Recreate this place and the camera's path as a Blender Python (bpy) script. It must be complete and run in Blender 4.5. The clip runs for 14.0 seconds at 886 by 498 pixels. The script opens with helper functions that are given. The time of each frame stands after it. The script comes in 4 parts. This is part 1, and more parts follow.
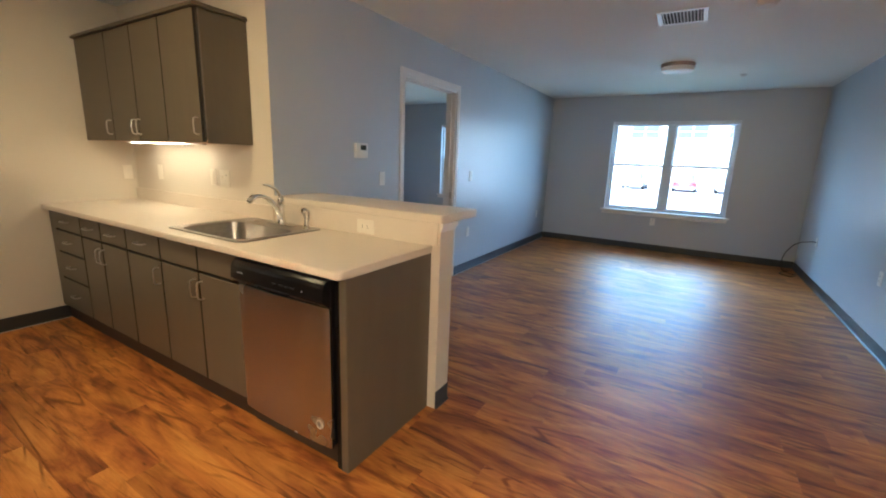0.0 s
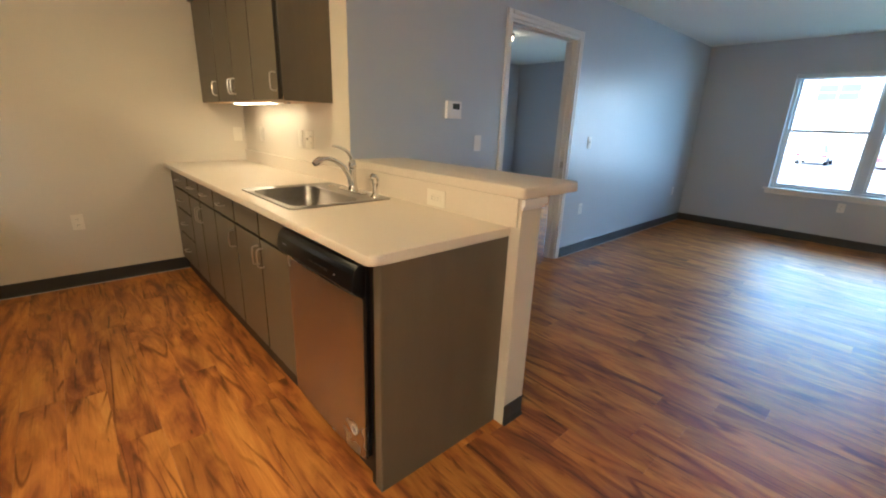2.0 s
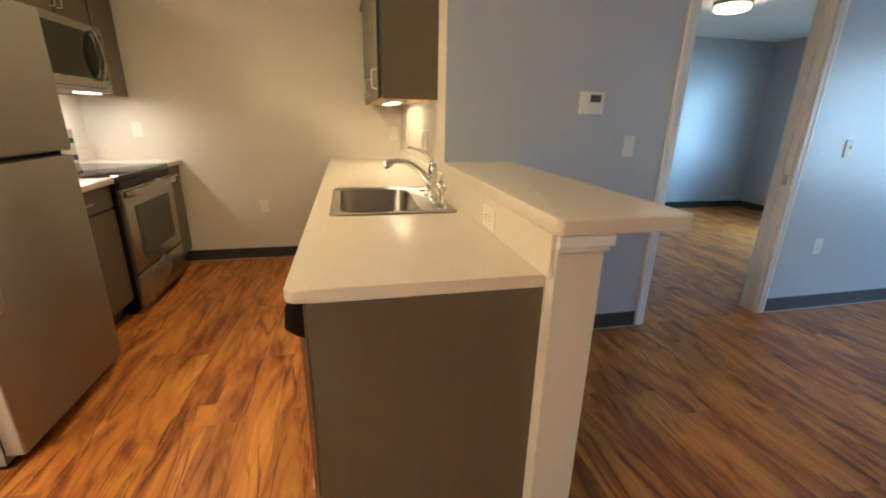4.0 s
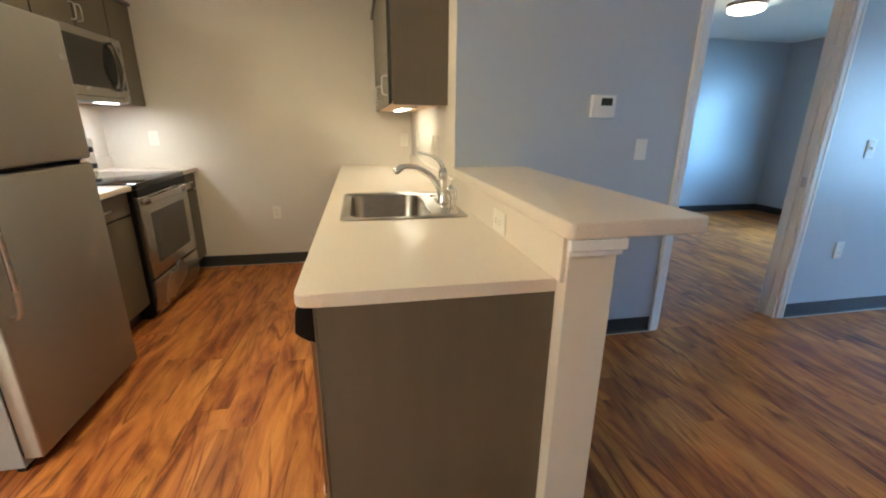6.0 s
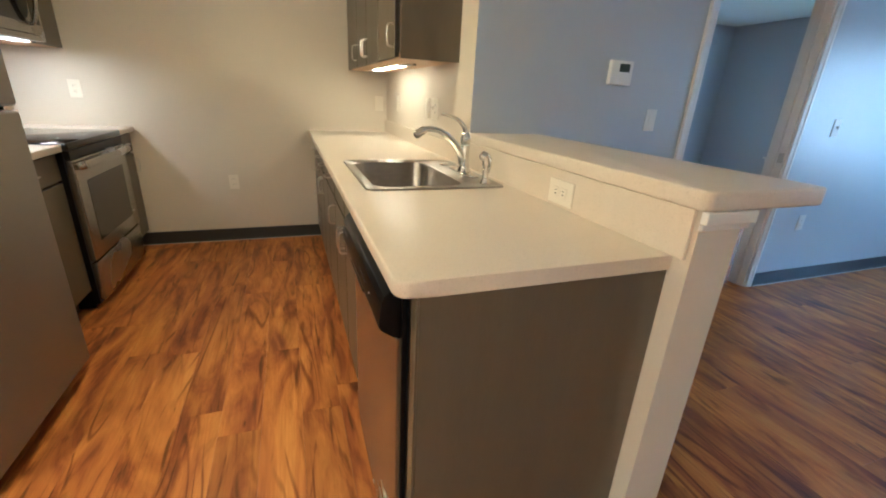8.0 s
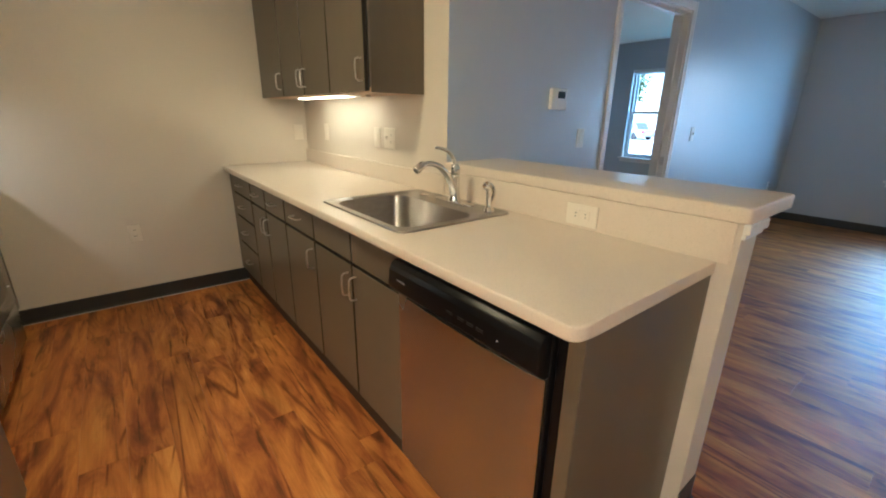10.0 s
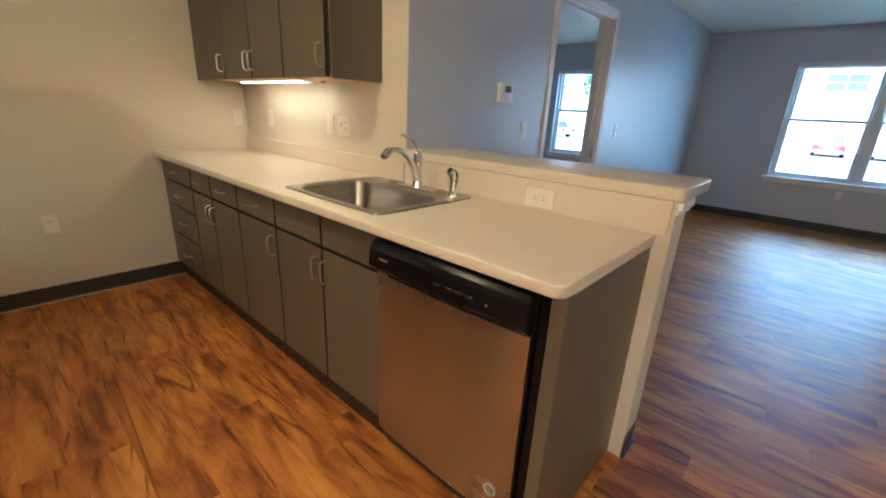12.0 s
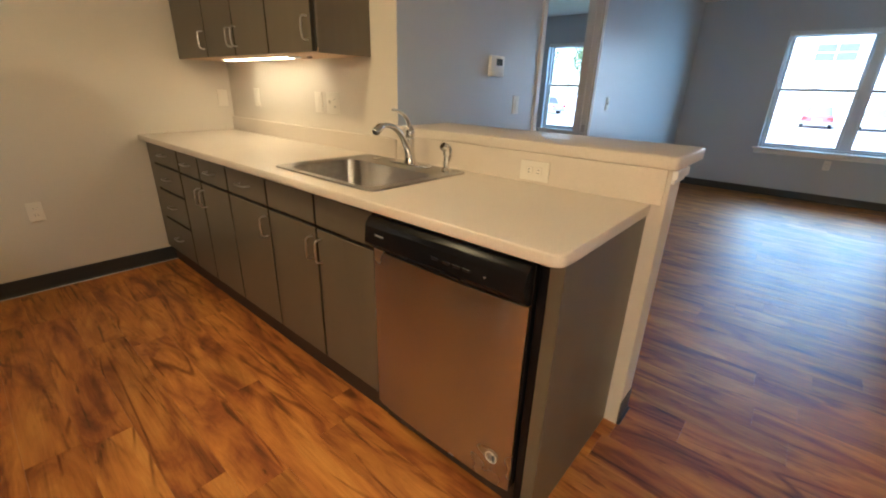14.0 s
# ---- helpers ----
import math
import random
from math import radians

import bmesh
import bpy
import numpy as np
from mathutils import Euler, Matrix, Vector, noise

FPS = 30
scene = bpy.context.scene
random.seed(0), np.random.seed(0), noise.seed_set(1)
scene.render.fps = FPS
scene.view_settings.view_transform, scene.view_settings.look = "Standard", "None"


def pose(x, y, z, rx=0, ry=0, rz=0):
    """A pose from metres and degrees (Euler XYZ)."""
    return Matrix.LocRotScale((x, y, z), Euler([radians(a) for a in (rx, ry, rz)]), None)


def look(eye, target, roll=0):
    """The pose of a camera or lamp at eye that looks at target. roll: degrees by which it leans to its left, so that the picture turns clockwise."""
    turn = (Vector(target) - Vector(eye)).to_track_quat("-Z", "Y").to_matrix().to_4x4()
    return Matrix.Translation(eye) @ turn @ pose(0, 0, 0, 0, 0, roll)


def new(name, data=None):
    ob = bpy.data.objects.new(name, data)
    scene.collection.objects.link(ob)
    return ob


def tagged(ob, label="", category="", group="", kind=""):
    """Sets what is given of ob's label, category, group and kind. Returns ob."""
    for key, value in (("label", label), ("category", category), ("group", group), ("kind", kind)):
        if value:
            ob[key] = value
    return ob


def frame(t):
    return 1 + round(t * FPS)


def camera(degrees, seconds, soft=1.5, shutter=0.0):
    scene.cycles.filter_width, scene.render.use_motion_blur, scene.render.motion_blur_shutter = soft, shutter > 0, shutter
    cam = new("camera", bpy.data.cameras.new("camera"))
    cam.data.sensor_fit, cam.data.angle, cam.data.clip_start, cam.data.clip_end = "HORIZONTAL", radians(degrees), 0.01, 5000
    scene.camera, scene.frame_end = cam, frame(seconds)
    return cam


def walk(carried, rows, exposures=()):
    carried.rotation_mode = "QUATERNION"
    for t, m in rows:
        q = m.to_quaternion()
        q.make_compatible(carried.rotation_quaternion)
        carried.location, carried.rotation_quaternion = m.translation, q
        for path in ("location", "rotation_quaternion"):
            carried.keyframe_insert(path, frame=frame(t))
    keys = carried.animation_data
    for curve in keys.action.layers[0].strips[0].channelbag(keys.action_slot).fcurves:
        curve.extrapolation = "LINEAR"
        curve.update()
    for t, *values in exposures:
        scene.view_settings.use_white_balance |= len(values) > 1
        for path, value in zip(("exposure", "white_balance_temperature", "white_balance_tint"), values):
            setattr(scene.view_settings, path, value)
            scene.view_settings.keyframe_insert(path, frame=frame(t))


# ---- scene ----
cam = camera(93.9, 14.0, soft=2.0)
PATH = [
    (0, (-0.047, -0.006, 1.347), (-1.049, 1.672, 0.923), 2.1),
    (0.5, (-0.068, 0.005, 1.333), (-1.093, 1.667, 0.9), 2.1),
    (1, (-0.154, 0.105, 1.302), (-1.208, 1.744, 0.852), 2.3),
    (1.5, (-0.208, 0.27, 1.295), (-1.412, 1.788, 0.801), 1.6),
    (2, (-0.159, 0.461, 1.297), (-1.565, 1.76, 0.717), 2.1),
    (2.5, (-0.147, 0.611, 1.301), (-1.711, 1.684, 0.666), 2.4),
    (3, (-0.254, 0.821, 1.268), (-1.891, 1.794, 0.657), 2.6),
    (3.5, (-0.285, 1.019, 1.276), (-2.043, 1.775, 0.695), 0.5),
    (4, (-0.221, 1.247, 1.302), (-2.078, 1.674, 0.695), 1.2),
    (4.2, (-0.196, 1.302, 1.299), (-2.076, 1.614, 0.691), 1.2),
    (6.3, (-0.236, 1.222, 1.295), (-2.109, 1.634, 0.729), 0.1),
    (6.5, (-0.247, 1.195, 1.288), (-2.102, 1.677, 0.716), -0.2),
    (7, (-0.291, 1.095, 1.262), (-2.112, 1.677, 0.675), 0.9),
    (7.5, (-0.36, 1.0, 1.246), (-2.155, 1.618, 0.615), 2.6),
    (7.7, (-0.42, 0.976, 1.233), (-2.202, 1.595, 0.569), 2.8),
    (9.8, (-0.723, 0.465, 1.269), (-2.212, 1.615, 0.591), 1.2),
    (10, (-0.766, 0.45, 1.299), (-2.258, 1.629, 0.679), 0.8),
    (10.5, (-0.803, 0.399, 1.325), (-2.288, 1.673, 0.915), 1.7),
    (11, (-0.801, 0.328, 1.346), (-2.197, 1.722, 1.025), 1.5),
    (11.5, (-0.797, 0.294, 1.313), (-2.11, 1.719, 0.818), 2.2),
    (12, (-0.795, 0.273, 1.275), (-2.054, 1.691, 0.638), 2.8),
    (12.5, (-0.803, 0.271, 1.258), (-2.042, 1.677, 0.561), 3.1),
    (13, (-0.817, 0.278, 1.254), (-2.046, 1.68, 0.531), 2.9),
    (13.5, (-0.811, 0.267, 1.254), (-2.029, 1.678, 0.529), 2.3),
    (14, (-0.802, 0.264, 1.254), (-2.011, 1.684, 0.532), 1.7),
]
walk(cam, [(t, look(eye, target, roll)) for t, eye, target, roll in PATH], [(0, 2.52, 4900, 9), (3.5, 2.66, 5100, 7), (6.5, 2.76, 4450, 5), (11, 2.40, 4560, 7), (14, 2.36, 4980, 10)])

# ---- world, sun, exposure ----
world = bpy.data.worlds.new("sky")
scene.world = world
world.use_nodes = True
wn = world.node_tree.nodes
sky = wn.new("ShaderNodeTexSky")
sky.sky_type = "NISHITA"
sky.sun_disc = False
sky.sun_elevation = radians(48)
sky.sun_rotation = radians(200)
wn["Background"].inputs["Strength"].default_value = 0.13
world.node_tree.links.new(sky.outputs[0], wn["Background"].inputs["Color"])

sun = new("sun", bpy.data.lights.new("sun", "SUN"))
sun.data.energy, sun.data.angle, sun.data.color = 4.2, radians(0.5), (1.0, 0.95, 0.88)
sun.matrix_world = look((-8, -22, 26), (0, 0, 0))


def area_lamp(name, m, sx, sy, watts, colour):
    d = bpy.data.lights.new(name, "AREA")
    d.shape, d.size, d.size_y, d.energy, d.color = "RECTANGLE", sx, sy, watts, colour
    ob = new(name, d)
    ob.matrix_world = m
    return ob


WARM = (1.0, 0.670, 0.270)
DAY = (0.60, 0.88, 1.0)
# unseen area lamps added outdoors to boost daylight through the windows
area_lamp("outdoor_fill_high", look((-1.8, 13.5, 5.1), (-1.0, 7.4, 1.2)), 9.5, 4.0, 365, DAY)
area_lamp("outdoor_fill_side", look((6.2, 13.2, 1.9), (-0.6, 7.4, 1.3)), 7.0, 4.6, 125, DAY)


# ---- materials ----


def nodes_of(name):
    m = bpy.data.materials.new(name)
    m.use_nodes = True
    nt = m.node_tree
    return m, nt, nt.nodes["Principled BSDF"]


def noise_node(nt, vec, scale, detail=4, rough=0.55, distort=0.0):
    n = nt.nodes.new("ShaderNodeTexNoise")
    n.inputs["Scale"].default_value, n.inputs["Detail"].default_value = scale, detail
    n.inputs["Roughness"].default_value, n.inputs["Distortion"].default_value = rough, distort
    if vec is not None:
        nt.links.new(vec, n.inputs["Vector"])
    return n.outputs["Fac"]


def ramp(nt, fac, stops):
    r = nt.nodes.new("ShaderNodeValToRGB")
    while len(r.color_ramp.elements) < len(stops):
        r.color_ramp.elements.new(0.5)
    for e, (p, c) in zip(r.color_ramp.elements, stops):
        e.position, e.color = p, (*c, 1)
    nt.links.new(fac, r.inputs["Fac"])
    return r.outputs["Color"]


def maths(nt, op, a, b):
    n = nt.nodes.new("ShaderNodeMath")
    n.operation = op
    for k, v in enumerate((a, b)):
        if isinstance(v, (int, float)):
            n.inputs[k].default_value = v
        else:
            nt.links.new(v, n.inputs[k])
    return n.outputs[0]


def mixed(nt, kind, fac, a, b):
    n = nt.nodes.new("ShaderNodeMix")
    n.data_type, n.blend_type = "RGBA", kind
    if isinstance(fac, (int, float)):
        n.inputs[0].default_value = fac
    else:
        nt.links.new(fac, n.inputs[0])
    for k, v in ((6, a), (7, b)):
        if isinstance(v, tuple):
            n.inputs[k].default_value = (*v, 1)
        else:
            nt.links.new(v, n.inputs[k])
    return n.outputs[2]


def bumped(nt, bsdf, height, strength, dist):
    b = nt.nodes.new("ShaderNodeBump")
    b.inputs["Strength"].default_value, b.inputs["Distance"].default_value = strength, dist
    nt.links.new(height, b.inputs["Height"])
    nt.links.new(b.outputs[0], bsdf.inputs["Normal"])


def coords(nt, scale=(1, 1, 1), which="Object"):
    c = nt.nodes.new("ShaderNodeTexCoord")
    m = nt.nodes.new("ShaderNodeMapping")
    m.inputs["Scale"].default_value = scale
    nt.links.new(c.outputs[which], m.inputs["Vector"])
    return m.outputs[0]


def surface(name, base, rough=0.5, metal=0.0, vary=0.08, big=1.5, fine=60.0, bump=0.1, depth=0.001, stretch=(1, 1, 1), spec=0.5, rough_vary=0.1):
    """A surface with large soft variation, fine grain and a little relief."""
    m, nt, b = nodes_of(name)
    v = coords(nt, stretch)
    large, small = noise_node(nt, v, big, 3), noise_node(nt, v, fine, 5)
    both = maths(nt, "ADD", maths(nt, "MULTIPLY", large, 0.6), maths(nt, "MULTIPLY", small, 0.4))
    lo, hi = tuple(c * (1 - vary) for c in base), tuple(min(1, c * (1 + vary)) for c in base)
    nt.links.new(ramp(nt, both, [(0.3, lo), (0.7, hi)]), b.inputs["Base Color"])
    r = maths(nt, "ADD", rough - rough_vary / 2, maths(nt, "MULTIPLY", large, rough_vary))
    nt.links.new(r, b.inputs["Roughness"])
    b.inputs["Metallic"].default_value = metal
    b.inputs["Specular IOR Level"].default_value = spec
    if bump:
        bumped(nt, b, small, bump, depth)
    return m


def glowing(name, colour, strength):
    m, nt, b = nodes_of(name)
    b.inputs["Base Color"].default_value = (0.9, 0.9, 0.88, 1)
    b.inputs["Emission Color"].default_value = (*colour, 1)
    b.inputs["Emission Strength"].default_value = strength
    return m


def glass_mat(name):
    m, nt, b = nodes_of(name)
    b.inputs["Base Color"].default_value = (0.97, 0.99, 0.98, 1)
    b.inputs["Roughness"].default_value = 0.0
    b.inputs["IOR"].default_value = 1.02
    b.inputs["Transmission Weight"].default_value = 1.0
    return m


def wood_floor(name):
    m, nt, b = nodes_of(name)
    info = nt.nodes.new("ShaderNodeObjectInfo")
    c = nt.nodes.new("ShaderNodeTexCoord")
    shift = nt.nodes.new("ShaderNodeVectorMath")
    shift.operation = "ADD"
    off = nt.nodes.new("ShaderNodeCombineXYZ")
    for k, s in enumerate((37.0, 61.0, 23.0)):
        nt.links.new(maths(nt, "MULTIPLY", info.outputs["Random"], s), off.inputs[k])
    nt.links.new(c.outputs["Object"], shift.inputs[0])
    nt.links.new(off.outputs[0], shift.inputs[1])

    def scaled(s):
        mp = nt.nodes.new("ShaderNodeMapping")
        mp.inputs["Scale"].default_value = s
        nt.links.new(shift.outputs[0], mp.inputs["Vector"])
        return mp.outputs[0]

    figure = noise_node(nt, scaled((1.6, 7.0, 7.0)), 1.0, 5, 0.58, 1.3)
    streak = noise_node(nt, scaled((2.6, 24.0, 24.0)), 1.0, 4, 0.55, 1.2)
    grain = noise_node(nt, scaled((6.0, 160.0, 160.0)), 1.0, 3, 0.6)
    tone = ramp(nt, figure, [(0.30, (0.155, 0.044, 0.013)), (0.41, (0.290, 0.090, 0.018)), (0.50, (0.415, 0.148, 0.023)), (0.60, (0.520, 0.207, 0.030)), (0.72, (0.595, 0.268, 0.045))])
    # dark tapered mineral streaks
    dark = ramp(nt, streak, [(0.29, (0.16, 0.12, 0.11)), (0.345, (0.52, 0.46, 0.42)), (0.39, (0.90, 0.88, 0.86)), (0.46, (1, 1, 1))])
    # curving growth lines round the figure
    wide = noise_node(nt, scaled((0.55, 5.0, 5.0)), 1.0, 2, 0.4, 0.35)
    rings = maths(nt, "SINE", maths(nt, "MULTIPLY", wide, 92.0), 0.0)
    line = ramp(nt, rings, [(0.55, (1, 1, 1)), (0.86, (0.66, 0.58, 0.52)), (1.0, (0.42, 0.34, 0.29))])
    patch = ramp(nt, noise_node(nt, scaled((2.0, 6.0, 6.0)), 1.0, 2), [(0.48, (0, 0, 0)), (0.60, (1, 1, 1))])
    smoke = ramp(nt, noise_node(nt, scaled((2.2, 8.5, 8.5)), 1.0, 4, 0.6, 1.2), [(0.30, (0.46, 0.38, 0.35)), (0.43, (0.88, 0.84, 0.82)), (0.50, (1, 1, 1))])
    fine = ramp(nt, grain, [(0.3, (0.84, 0.82, 0.80)), (0.65, (1.04, 1.04, 1.04))])
    col = mixed(nt, "MULTIPLY", 0.85, mixed(nt, "MULTIPLY", 0.78, tone, dark), fine)
    col = mixed(nt, "MULTIPLY", 0.85, mixed(nt, "MULTIPLY", patch, col, line), smoke)
    per = nt.nodes.new("ShaderNodeMapRange")
    per.inputs["To Min"].default_value, per.inputs["To Max"].default_value = 0.86, 1.12
    nt.links.new(info.outputs["Random"], per.inputs["Value"])
    hsv = nt.nodes.new("ShaderNodeHueSaturation")
    nt.links.new(per.outputs[0], hsv.inputs["Value"])
    nt.links.new(col, hsv.inputs["Color"])
    nt.links.new(hsv.outputs[0], b.inputs["Base Color"])
    nt.links.new(maths(nt, "ADD", 0.35, maths(nt, "MULTIPLY", streak, 0.14)), b.inputs["Roughness"])
    b.inputs["Specular IOR Level"].default_value = 0.32
    bumped(nt, b, maths(nt, "ADD", grain, streak), 0.12, 0.0008)
    return m


def speckled(name, base, dark, light):
    """Laminate with a fine stone-like speckle."""
    m, nt, b = nodes_of(name)
    v = coords(nt)
    a, c, d = noise_node(nt, v, 420, 2), noise_node(nt, v, 170, 3), noise_node(nt, v, 5, 3)
    col = ramp(nt, a, [(0.32, dark), (0.42, base), (0.62, base), (0.70, light)])
    col2 = ramp(nt, c, [(0.3, dark), (0.40, base), (0.7, base)])
    col = mixed(nt, "MIX", 0.45, col, col2)
    col = mixed(nt, "MULTIPLY", 0.5, col, ramp(nt, d, [(0.3, (0.93, 0.93, 0.93)), (0.7, (1, 1, 1))]))
    nt.links.new(col, b.inputs["Base Color"])
    b.inputs["Roughness"].default_value = 0.33
    bumped(nt, b, c, 0.05, 0.0004)
    return m


def brushed(name, base, rough, along=(1, 1, 120), metal=1.0, streak=0.08):
    m, nt, b = nodes_of(name)
    v = coords(nt, along)
    f, g = noise_node(nt, v, 6, 4), noise_node(nt, coords(nt), 2.5, 3)
    lo, hi = tuple(c * (1 - streak) for c in base), tuple(min(1, c * (1 + streak)) for c in base)
    nt.links.new(ramp(nt, f, [(0.3, lo), (0.7, hi)]), b.inputs["Base Color"])
    b.inputs["Metallic"].default_value = metal
    b.inputs["Anisotropic"].default_value = 0.85
    b.inputs["Anisotropic Rotation"].default_value = 0.25
    nt.links.new(maths(nt, "ADD", rough - 0.05, maths(nt, "MULTIPLY", g, 0.12)), b.inputs["Roughness"])
    bumped(nt, b, f, 0.04, 0.0004)
    return m


M_BEIGE = surface("greige_wall_paint", (0.67, 0.605, 0.505), 0.6, vary=0.03, big=0.8, fine=130, bump=0.25, depth=0.0008)
M_BLUE = surface("blue_grey_wall_paint", (0.475, 0.512, 0.562), 0.33, vary=0.03, big=0.8, fine=130, bump=0.25, depth=0.0008, spec=0.85)
M_CEIL = surface("white_ceiling_paint", (0.86, 0.89, 0.87), 0.75, vary=0.03, big=0.7, fine=90, bump=0.35, depth=0.0012)
M_CAULK = surface("pale_caulk", (0.52, 0.50, 0.47), 0.3, vary=0.1, bump=0.05)
M_TRIM = surface("white_trim_paint", (0.78, 0.76, 0.73), 0.35, vary=0.03, bump=0.06)
M_BASE = surface("dark_vinyl_baseboard", (0.036, 0.038, 0.040), 0.35, vary=0.1, bump=0.05)
M_CAB = surface("grey_brown_cabinet", (0.118, 0.096, 0.064), 0.36, vary=0.10, big=2.0, fine=45, bump=0.08, depth=0.0006, stretch=(6, 6, 0.6))
M_CABIN = surface("maple_cabinet_inside", (0.55, 0.36, 0.19), 0.5, vary=0.12, stretch=(0.7, 6, 6))
# near-black for the edges of the fronts, seam shade put into colour
M_EDGE_SHADE = surface("door_edge_shade", (0.022, 0.018, 0.014), 0.5, vary=0.1)
# near-black that stands in for shade in gaps and slots
M_DARK = surface("gap_shade_black", (0.012, 0.010, 0.009), 0.7, vary=0.1)
M_TOE = surface("dark_brown_toe_kick", (0.040, 0.024, 0.016), 0.6, vary=0.1)
M_COUNTER = speckled("speckled_laminate", (0.71, 0.620, 0.508), (0.49, 0.43, 0.335), (0.79, 0.75, 0.66))
M_STEEL = brushed("brushed_steel", (0.44, 0.425, 0.40), 0.25, metal=0.97)
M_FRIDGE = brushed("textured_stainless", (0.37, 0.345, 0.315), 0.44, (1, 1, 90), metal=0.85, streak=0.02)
M_SINK = brushed("sink_steel", (0.42, 0.39, 0.35), 0.31, (90, 4, 4))
M_CHROME = surface("chrome", (0.75, 0.74, 0.72), 0.08, metal=1.0, vary=0.03, bump=0.0, rough_vary=0.04)
M_NICKEL = surface("satin_nickel", (0.60, 0.57, 0.52), 0.30, metal=1.0, vary=0.05, bump=0.0)
M_BLACK = surface("black_plastic", (0.006, 0.006, 0.007), 0.30, vary=0.15, bump=0.04, spec=0.18)
M_BUTTON = surface("dark_grey_button", (0.010, 0.010, 0.011), 0.4, vary=0.1, bump=0.0)
M_BLKGLASS = surface("black_glass", (0.012, 0.012, 0.014), 0.06, vary=0.1, bump=0.0, rough_vary=0.03)
M_PLATE = surface("ivory_plastic", (0.80, 0.74, 0.63), 0.35, vary=0.03, bump=0.03)
M_WHITE = surface("white_plastic", (0.80, 0.79, 0.76), 0.35, vary=0.03, bump=0.03)
M_VINYL = surface("white_window_vinyl", (0.72, 0.76, 0.80), 0.3, vary=0.03, bump=0.03)
M_GLASS = glass_mat("window_glass")
M_FLOOR = wood_floor("wood_plank_floor")
M_SUB = surface("subfloor", (0.03, 0.02, 0.015), 0.8)
M_LCD = surface("grey_green_display", (0.055, 0.065, 0.058), 0.15, bump=0.0)
M_OVEN = surface("smoked_oven_glass", (0.055, 0.052, 0.045), 0.09, bump=0.0, rough_vary=0.03)
M_GREYPL = surface("grey_plastic", (0.30, 0.30, 0.31), 0.4, bump=0.03)
M_BRONZE = surface("brushed_bronze_ring", (0.28, 0.22, 0.18), 0.35, metal=1.0, bump=0.0)
M_OPAL = surface("white_acrylic_diffuser", (0.85, 0.85, 0.84), 0.3, bump=0.0)
M_ON = glowing("lit_warm_diffuser", (1.0, 0.74, 0.40), 2.3)
M_ON_KITCHEN = glowing("lit_kitchen_diffuser", WARM, 32.0)
M_ON_ENTRY = glowing("lit_entry_diffuser", (1.0, 0.72, 0.37), 62.0)
M_LED = glowing("lit_strip", (1.0, 0.75, 0.39), 4.4)
M_TASK = glowing("lit_task_lens", (1.0, 0.82, 0.58), 1.5)

# ---- building blocks ----
ORIGIN = {}


def thing(name, label, category, at=(0, 0, 0), group="", kind="", m=None):
    """An Empty at the base of a thing. With m its parts are given in its own frame, else in the world's."""
    ob = new(name)
    ob.empty_display_size = 0.05
    if m is None:
        ob.location = at
        ORIGIN[ob] = Vector(at)
    else:
        ob.matrix_world = m
    return tagged(ob, label, category, group, kind)


def part(name, bm, material, parent=None, label="", smooth=False):
    """Links a bmesh as one mesh object under a thing or a part."""
    if parent is not None and parent in ORIGIN:
        bmesh.ops.translate(bm, verts=bm.verts, vec=-ORIGIN[parent])
    bmesh.ops.recalc_face_normals(bm, faces=bm.faces)
    me = bpy.data.meshes.new(name)
    bm.to_mesh(me)
    bm.free()
    for mm in material if isinstance(material, (list, tuple)) else (material,):
        me.materials.append(mm)
    if smooth:
        me.shade_smooth()
        me.set_sharp_from_angle(angle=radians(35))
    ob = new(name, me)
    if parent is not None:
        ob.parent = parent
    if label:
        ob["label"] = label
    return ob


def sub(name, bm, material, parent, root, label="", smooth=False):
    """A piece of a part: its coordinates are the world's, like those of its thing (root)."""
    if root in ORIGIN:
        bmesh.ops.translate(bm, verts=bm.verts, vec=-ORIGIN[root])
    return part(name, bm, material, parent, label, smooth)


def setting(name, bm, material, label, category, smooth=False):
    return tagged(part(name, bm, material, None, "", smooth), label, category, kind="structure")


def box(x0, x1, y0, y1, z0, z1, bevel=0.0, seg=2, bm=None):
    new_bm = bmesh.new()
    v = [new_bm.verts.new((x, y, z)) for z in (z0, z1) for x, y in ((x0, y0), (x1, y0), (x1, y1), (x0, y1))]
    for f in ((0, 3, 2, 1), (4, 5, 6, 7), (0, 1, 5, 4), (1, 2, 6, 5), (2, 3, 7, 6), (3, 0, 4, 7)):
        new_bm.faces.new([v[i] for i in f])
    if bevel:
        bmesh.ops.bevel(new_bm, geom=new_bm.edges[:], offset=bevel, segments=seg, affect="EDGES", profile=0.5)
    return joined(new_bm, bm)


def joined(a, into):
    if into is None:
        return a
    me = bpy.data.meshes.new("scratch")
    a.to_mesh(me)
    a.free()
    into.from_mesh(me)
    bpy.data.meshes.remove(me)
    return into


def outline(x0, x1, y0, y1, r, n=6):
    """Corner points of a rounded rectangle, anticlockwise. r: one radius, or four from the low-x low-y corner round."""
    rs = r if isinstance(r, (list, tuple)) else (r,) * 4
    pts = []
    for k, (cx, cy, sx, sy) in enumerate(((x0, y0, 1, 1), (x1, y0, -1, 1), (x1, y1, -1, -1), (x0, y1, 1, -1))):
        q = rs[k]
        if q <= 0:
            pts.append((cx, cy))
            continue
        for i in range(n + 1):
            a = radians(180 + 90 * k + 90 * i / n)
            pts.append((cx + sx * q + q * math.cos(a), cy + sy * q + q * math.sin(a)))
    return pts


